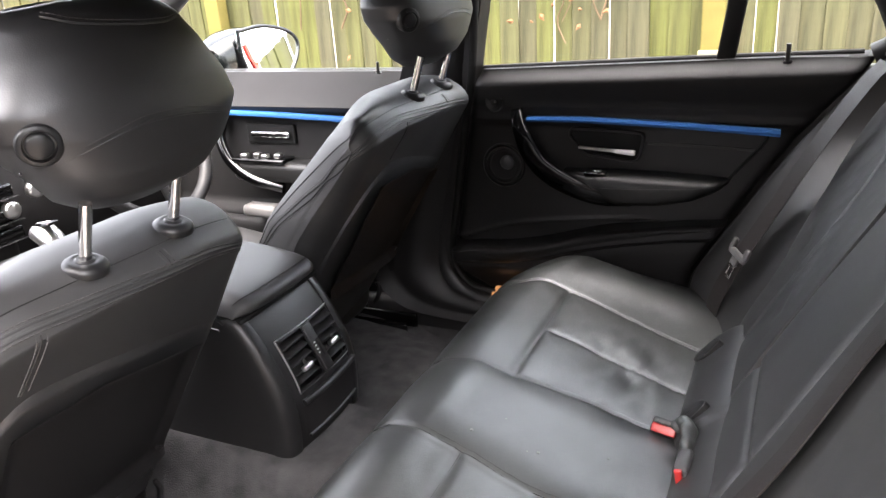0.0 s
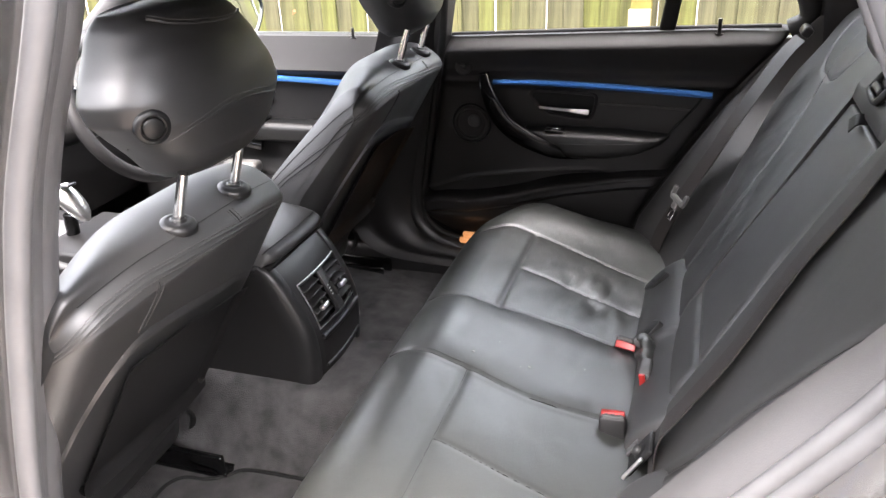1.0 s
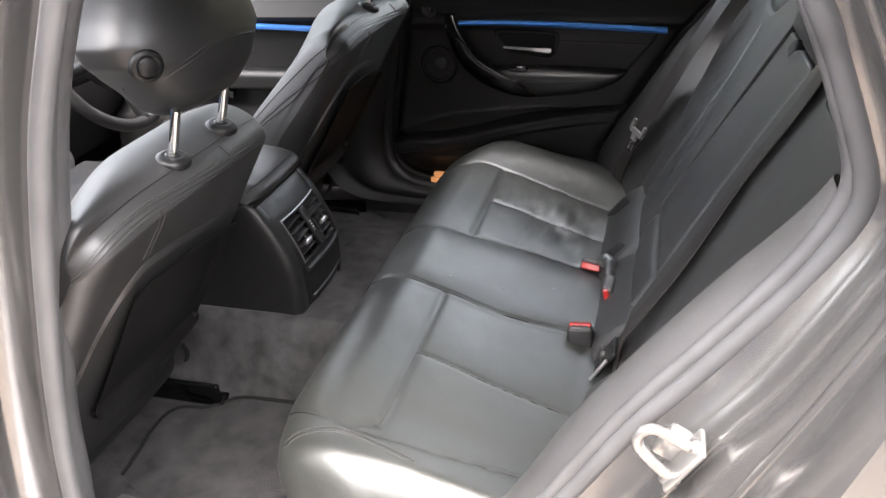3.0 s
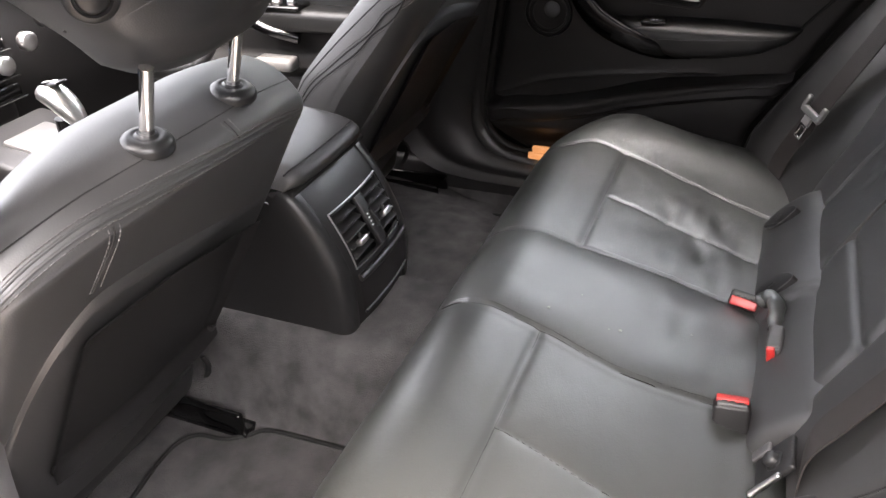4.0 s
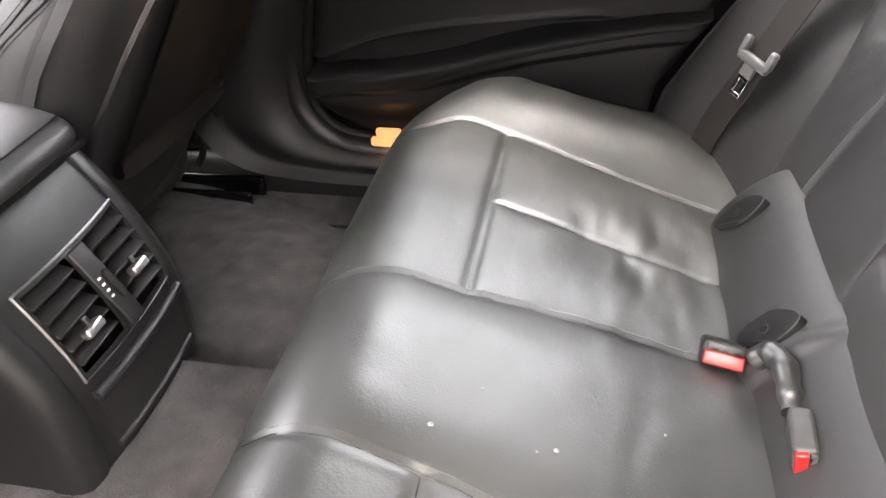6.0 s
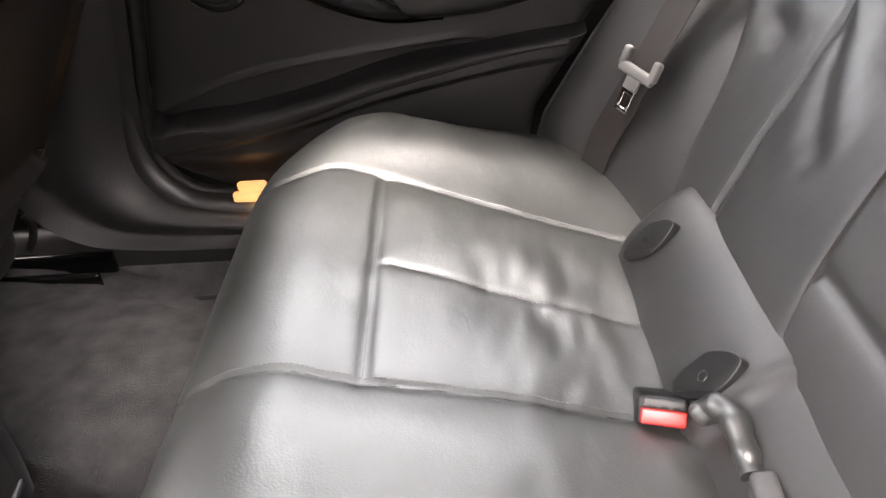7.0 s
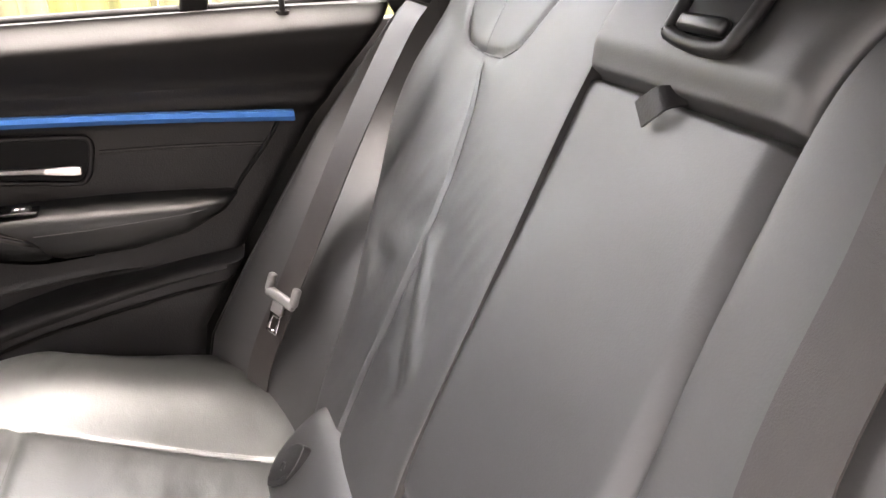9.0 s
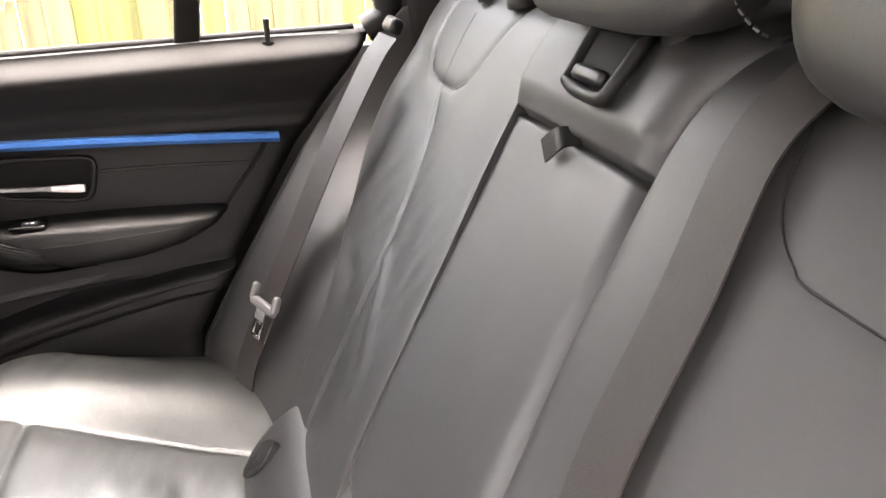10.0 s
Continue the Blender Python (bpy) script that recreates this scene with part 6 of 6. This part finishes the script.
OUTER = [(-0.45, -0.66, 0.19), (-0.15, -0.67, 0.175), (0.08, -0.67, 0.20), (0.18, -0.67, 0.31), (0.277, -0.67, 0.476), (0.34, -0.67, 0.581), (0.405, -0.67, 0.685), (0.454, -0.67, 0.752), (0.497, -0.67, 0.850)]
v, f = band(INNER, OUTER, 80, 0.012, (-0.5, -0.4, 0.6))
finish("wheel_arch_trim", v, f, GREY, opening, "grey plastic wheel arch trim")
# dark strip that draws the shaded gap behind the trim
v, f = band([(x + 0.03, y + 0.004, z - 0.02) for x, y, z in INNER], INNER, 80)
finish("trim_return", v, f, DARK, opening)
SEAL = [(-0.40, -0.70, 0.20), (-0.15, -0.70, 0.185), (0.08, -0.70, 0.21), (0.20, -0.70, 0.34), (0.299, -0.70, 0.511), (0.357, -0.70, 0.611), (0.419, -0.70, 0.699), (0.468, -0.70, 0.772), (0.492, -0.70, 0.815), (0.505, -0.70, 0.850), (0.505, -0.70, 0.878), (0.494, -0.70, 0.911), (0.472, -0.70, 0.964), (0.447, -0.70, 1.013), (0.40, -0.68, 1.10), (0.34, -0.66, 1.15)]
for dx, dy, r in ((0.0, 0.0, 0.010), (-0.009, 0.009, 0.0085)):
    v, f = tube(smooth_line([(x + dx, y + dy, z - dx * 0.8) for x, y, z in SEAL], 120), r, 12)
    finish("rubber_seal", v, f, RUBBER, opening, "black rubber seal, lightened as if in daylight")
PA = [(0.10, -0.712, 0.20), (0.215, -0.712, 0.34), (0.318, -0.712, 0.515), (0.375, -0.712, 0.612), (0.435, -0.712, 0.70), (0.488, -0.712, 0.785), (0.517, -0.712, 0.836), (0.523, -0.712, 0.869), (0.508, -0.712, 0.912), (0.476, -0.712, 0.985), (0.455, -0.712, 1.03), (0.40, -0.69, 1.12)]
PA = [(x - 0.013, y + 0.006, z + 0.005) for x, y, z in PA]
PB = [(0.17, -0.755, 0.20), (0.275, -0.755, 0.36), (0.362, -0.755, 0.535), (0.415, -0.755, 0.64), (0.462, -0.755, 0.715), (0.502, -0.755, 0.80), (0.522, -0.755, 0.855), (0.523, -0.755, 0.895), (0.508, -0.75, 0.94), (0.478, -0.745, 1.0), (0.455, -0.74, 1.045), (0.40, -0.72, 1.13)]
PC = [(0.22, -0.80, 0.20), (0.33, -0.80, 0.40), (0.405, -0.80, 0.56), (0.447, -0.80, 0.66), (0.483, -0.80, 0.745), (0.512, -0.80, 0.82), (0.526, -0.80, 0.87), (0.524, -0.795, 0.905), (0.508, -0.79, 0.95), (0.480, -0.78, 1.01), (0.457, -0.77, 1.06), (0.40, -0.74, 1.14)]
PD = [(0.29, -0.87, 0.20), (0.40, -0.87, 0.44), (0.45, -0.87, 0.60), (0.478, -0.87, 0.70), (0.502, -0.868, 0.78), (0.522, -0.862, 0.84), (0.533, -0.856, 0.88), (0.53, -0.848, 0.92), (0.514, -0.835, 0.965), (0.488, -0.815, 1.02), (0.465, -0.80, 1.07), (0.41, -0.76, 1.15)]
PE = [(0.75, -0.90, 0.20), (0.78, -0.90, 0.44), (0.80, -0.895, 0.60), (0.80, -0.89, 0.70), (0.80, -0.88, 0.78), (0.80, -0.868, 0.84), (0.80, -0.858, 0.88), (0.80, -0.85, 0.92), (0.80, -0.835, 0.965), (0.80, -0.815, 1.02), (0.80, -0.80, 1.07), (0.80, -0.76, 1.15)]
PF = [(x + 1.0, y + 0.06, z) for x, y, z in PE]
for a, b, c, o in ((PA, PB, -0.012, (-0.6, -0.5, 0.5)), (PB, PC, 0.008, (-0.6, -0.5, 0.5)), (PC, PD, 0.010, (-0.7, -0.5, 0.4)), (PD, PE, 0.012, (0, -1, 0)), (PE, PF, 0.01, (0, -1, 0))):
    v, f = band(a, b, 80, c, o, 12)
    finish("painted_flange", v, f, PAINT, opening, "dark grey metallic painted body")
for a, r in ((PB, 0.0045), (PC, 0.006)):
    v, f = tube(smooth_line(a, 80), r, 8)
    finish("flange_edge", v, f, PAINT, opening)

striker = tagged(empty("door_striker", (0.385, -0.765, 0.64)), "zinc plated door striker loop bolted to the flange", "striker")
SM = Matrix.Rotation(radians(30), 4, "Y")
part("striker_plate", rbox(0.398, -0.766, 0.640, 0.006, 0.034, 0.056, 0.004, SM, 3), ZINC, striker)
part("striker_lug", rbox(0.388, -0.752, 0.646, 0.022, 0.012, 0.034, 0.004, SM, 3), ZINC, striker)
v, f = tube(smooth_line([(0.400, -0.772, 0.662), (0.372, -0.772, 0.676), (0.360, -0.772, 0.668), (0.362, -0.772, 0.652), (0.384, -0.772, 0.628), (0.396, -0.772, 0.624)], 30), 0.0048, 12)
finish("striker_loop", v, f, ZINC, striker)
for dz in (-0.019, 0.019):
    v, f = lathe([(0.0075, 0.0), (0.0075, 0.004), (0.005, 0.006), (0.0005, 0.005)], (0.396 + dz * 0.5, -0.768, 0.640 + dz), (-0.86, -0.1, 0.5), 12)
    finish("striker_bolt", v, f, ZINC, striker)

# near centre pillar
BT = [(-0.15, 1.10), (-0.18, 1.026), (-0.241, 0.910), (-0.282, 0.808), (-0.320, 0.691), (-0.362, 0.566), (-0.405, 0.43), (-0.43, 0.30), (-0.45, 0.20)]
bp2 = tagged(empty("b_pillar_near", (-0.36, -0.68, 0.2)), "near centre pillar with black trim, rubber seal and painted edge", "pillar", kind="structure")
t1 = [(x - 0.09, -0.600, z - 0.02) for x, z in BT]
t2 = [(x - 0.012, -0.605, z) for x, z in BT]
t3 = [(x, -0.64, z) for x, z in BT]
v, f = band(t1, t2, 60)
finish("pillar_trim", v, f, SOFT, bp2)
v, f = band(t2, t3, 60, 0.005, (1, 0, 0.4))
finish("pillar_trim", v, f, PILLAR, bp2)
t4 = [(x + 0.003, -0.675, z) for x, z in BT]
v, f = band(t3, t4, 60, 0.003, (1, 0, 0.4))
finish("pillar_edge", v, f, PILLAR, bp2)
BS_ = [(-0.115, -0.70, 1.11), (-0.145, -0.70, 1.040), (-0.215, -0.70, 0.905), (-0.255, -0.70, 0.805), (-0.295, -0.70, 0.685), (-0.340, -0.70, 0.53), (-0.375, -0.70, 0.375), (-0.40, -0.70, 0.20)]
for dx, dy, r in ((0.0, 0.0, 0.0125), (-0.012, 0.018, 0.009)):
    v, f = tube(smooth_line([(x + dx, y + dy, z) for x, y, z in BS_], 80), r, 12)
    finish("rubber_seal", v, f, PILLAR, bp2, "black rubber seal, lightened as if in daylight")
b1 = [(x - 0.004, -0.712, z) for x, _, z in BS_]
b2 = [(x - 0.02, -0.760, z) for x, _, z in BS_]
b3 = [(x - 0.012, -0.80, z) for x, _, z in BS_]
b4 = [(x - 0.12, -0.86, z) for x, _, z in BS_]
b5 = [(x - 0.8, -0.88, z) for x, _, z in BS_]
for a, b, c in ((b1, b2, 0.006), (b2, b3, -0.006), (b3, b4, 0.01), (b4, b5, 0.0)):
    v, f = band(a, b, 60, c, (0.6, -0.6, 0))
    finish("painted_edge", v, f, PAINT, bp2, "dark grey metallic painted edge")
odoor = tagged(empty("rear_door", (-0.44, -0.87, 0.12)), "opened rear door with black trim and dark grey paint", "car door")
DM = Matrix.Translation((-0.44, -0.87, 0)) @ Matrix.Rotation(radians(-74), 4, "Z")


def door_part(name, v, f, mat, label=""):
    return finish(name, [DM @ Vector(p) for p in v], f, mat, odoor, label)


def open_card(u, w):
    x, z = 0.02 + 0.86 * u, 0.17 + 0.61 * w
    y = 0.030 - 0.012 * step(0.50, 0.42, z) + 0.020 * step(0.66, 0.72, z) - 0.025 * step(0.74, 0.78, z)
    y += 0.030 * math.exp(-((z - 0.52) / 0.035) ** 4) * step(0.22, 0.36, x) * (1 - step(0.66, 0.76, x))
    y += 0.022 * math.exp(-((z - 0.33 - 0.10 * u) / 0.03) ** 4) * step(0.08, 0.14, x)
    return (x + 0.13 * (z - 0.17) * u, y - 0.012 * math.exp(-min(u, 1 - u) * 0.86 / 0.012), z)


v, f = surface(open_card, 70, 90, back=(0, -0.045, 0))
door_part("door_card", v, f, SOFT, "soft black door card")
v, f = surface(lambda u, w: (0.90 * u + 0.10 * w * u, -0.085 - 0.030 * math.sin(math.pi * w) + 0.02 * w, 0.12 + 0.67 * w), 24, 30, back=(0, 0.05, 0))
door_part("outer_skin", v, f, PAINT, "dark grey metallic door skin")
v, f = tube(smooth_line([(0.02, -0.03, 0.78), (0.06, -0.02, 0.95), (0.12, 0.0, 1.08), (0.30, 0.02, 1.13), (0.60, 0.02, 1.12), (0.80, 0.0, 1.02), (0.95, -0.03, 0.80)], 60), 0.020, 10)
door_part("window_frame", v, f, SEAL_DARK, "black window frame")
v, f = surface(lambda u, w: (0.05 + 0.86 * u, -0.03 + 0.04 * w, 0.78 + w * lerp_table([(0, 0.10), (0.1, 0.28), (0.3, 0.345), (0.65, 0.34), (0.85, 0.25), (1.0, 0.04)], u)), 24, 8, back=(0, -0.004, 0))
door_part("window_pane", v, f, GLASS, "clear window pane").visible_shadow = False
v, f = tube([(0.16 + 0.60 * k / 20, 0.054, 0.664 - 0.012 * k / 20) for k in range(21)], 0.007, 8)
door_part("trim_strip", v, f, BLUE, "matt blue trim strip")
v, f = lathe([(0.055, -0.004), (0.055, 0.003), (0.050, 0.008), (0.045, 0.003), (0.020, 0.004), (0.0005, 0.006)], (0.13, 0.030, 0.50), (0, 1, 0), 32)
door_part("speaker", v, f, HARD, "round black speaker grille")
v, f = tube(smooth_line([(0.19, 0.035, 0.68), (0.20, 0.065, 0.62), (0.25, 0.075, 0.55), (0.34, 0.070, 0.50), (0.44, 0.045, 0.48)], 30), 0.016, 10)
door_part("grab_handle", v, f, HANDLE, "gloss black grab handle")
part("near_sill", rbox(-0.3, -0.75, 0.10, 1.7, 0.22, 0.16, 0.03), PAINT, shellb)
part("front_bulkhead", rbox(-1.66, 0, 0.36, 0.05, 1.62, 0.84, 0.01), SOFT, shellb)
part("near_front_card", rbox(-1.06, -0.69, 0.42, 1.16, 0.08, 0.66, 0.02), SOFT, shellb)
part("underbody", rbox(0.0, 0, -0.02, 3.4, 1.64, 0.10, 0.03), HARD, shellb)

# ---- outside: ground and fence ----
v, f = surface(lambda u, w: (-60 + 120 * u, -60 + 120 * w, -0.30), 20, 20)
tagged(finish("ground", v, f, EARTH), "grey gravel ground beside the car", "ground", kind="structure")

# unseen brick-brown wall added on the open side, behind the camera, to block light
part("blocking_wall", rbox(0.0, -3.0, 0.8, 18.0, 0.25, 2.2, 0), BRICK, smooth=False)
tagged(bpy.data.objects["blocking_wall"], "added plain brown wall that blocks low light", "wall", kind="structure")

FENCE_Y = 2.3
fence = tagged(empty("fence", (0, FENCE_Y, -0.30)), "weathered mossy wooden board fence beside the car", "fence")
bm = rbox(0, 0, 0, 0.083, 0.014, 1.75, 0.003, None, 1)
board_mesh = bpy.data.meshes.new("board")
bm.to_mesh(board_mesh)
bm.free()
board_mesh.materials.append(MOSS)
rnd = random.Random(4)
x = -7.5
while x < 4.5:
    ob = new("board", board_mesh)
    ob.parent = fence
    ob.location = (x, rnd.uniform(-0.006, 0.006) + (0.006 if int(x * 13) % 2 else -0.006), 0.875 + rnd.uniform(-0.01, 0.01))
    ob.rotation_euler = (0, rnd.uniform(-0.012, 0.012), rnd.uniform(-0.03, 0.03))
    ob.scale = (rnd.uniform(0.88, 1.06), 1, 1)
    x += 0.080
# the fence turns the corner ahead of the car
y = 2.25
while y > -2.9:
    ob = new("board", board_mesh)
    ob.parent = fence
    ob.location = (-7.5 + rnd.uniform(-0.006, 0.006), y - FENCE_Y, 0.875 + rnd.uniform(-0.01, 0.01))
    ob.rotation_euler = (0, rnd.uniform(-0.012, 0.012), radians(90) + rnd.uniform(-0.03, 0.03))
    y -= 0.082
for px, mat, lab in ((0.075, POST, "new yellow timber post"), (-2.35, POST, "timber post"), (-4.8, POST, "timber post"), (2.5, POST, "timber post")):
    part("fence_post", rbox(px, FENCE_Y - 0.055, 0.55, 0.085, 0.075, 1.70, 0.006), mat, fence, lab)
part("post_block", rbox(0.072, FENCE_Y - 0.100, 0.15, 0.092, 0.03, 0.94, 0.004), BLOCK, fence, "pale timber block on the post")
for z in (0.05, 1.05):
    part("fence_rail", rbox(-1.5, FENCE_Y + 0.04, z, 12.0, 0.05, 0.08, 0.006), POST, fence)

# withered climber hanging over the fence
rnd = random.Random(11)


def climber(x0, width, stems, leaves):
    c = tagged(empty("climbing_plant", (x0, FENCE_Y - 0.02, 1.45)), "withered brown climbing plant over the board fence", "plant", "climbers on the fence")
    for k in range(stems):
        xa = x0 + rnd.uniform(-width, width)
        pts = [(xa, FENCE_Y - 0.012, 1.46)]
        z = 1.46
        while z > 0.70 + rnd.uniform(0, 0.22):
            z -= 0.09
            xa += rnd.uniform(-0.05, 0.05)
            pts.append((xa, FENCE_Y - 0.02 - rnd.uniform(0, 0.03), z))
        v, f = tube(smooth_line(pts, 30), rnd.uniform(0.003, 0.006), 6)
        finish("stem", v, f, TWIG, c, "thin brown stem")
    v, f = [], []
    for k in range(leaves):
        p = Vector((x0 + rnd.gauss(0, width * 0.7), FENCE_Y - rnd.uniform(0.02, 0.07), 1.42 - abs(rnd.gauss(0, 0.30))))
        a, b = rnd.uniform(0, 6.28), rnd.uniform(-0.8, 0.8)
        u = Vector((math.cos(a), b * 0.5, math.sin(a))).normalized()
        w = Vector((-math.sin(a), 0.4 * math.sin(b * 3), math.cos(a))).normalized()
        r = rnd.uniform(0.014, 0.030)
        n0 = len(v)
        v += [p, p + u * r * 0.5 + w * r * 0.45, p + u * r * 1.4, p + u * r * 0.5 - w * r * 0.45, p + u * r * 0.6 + Vector((0, -0.006, 0))]
        f += [[n0, n0 + 1, n0 + 4], [n0 + 1, n0 + 2, n0 + 4], [n0 + 2, n0 + 3, n0 + 4], [n0 + 3, n0, n0 + 4]]
    fo = finish("foliage", v, f, LEAF_BROWN, c, "dry brown leaves", smooth=False)
    fo["kind"] = "stuff"


climber(-0.55, 0.20, 6, 110)
climber(-1.66, 0.10, 2, 40)
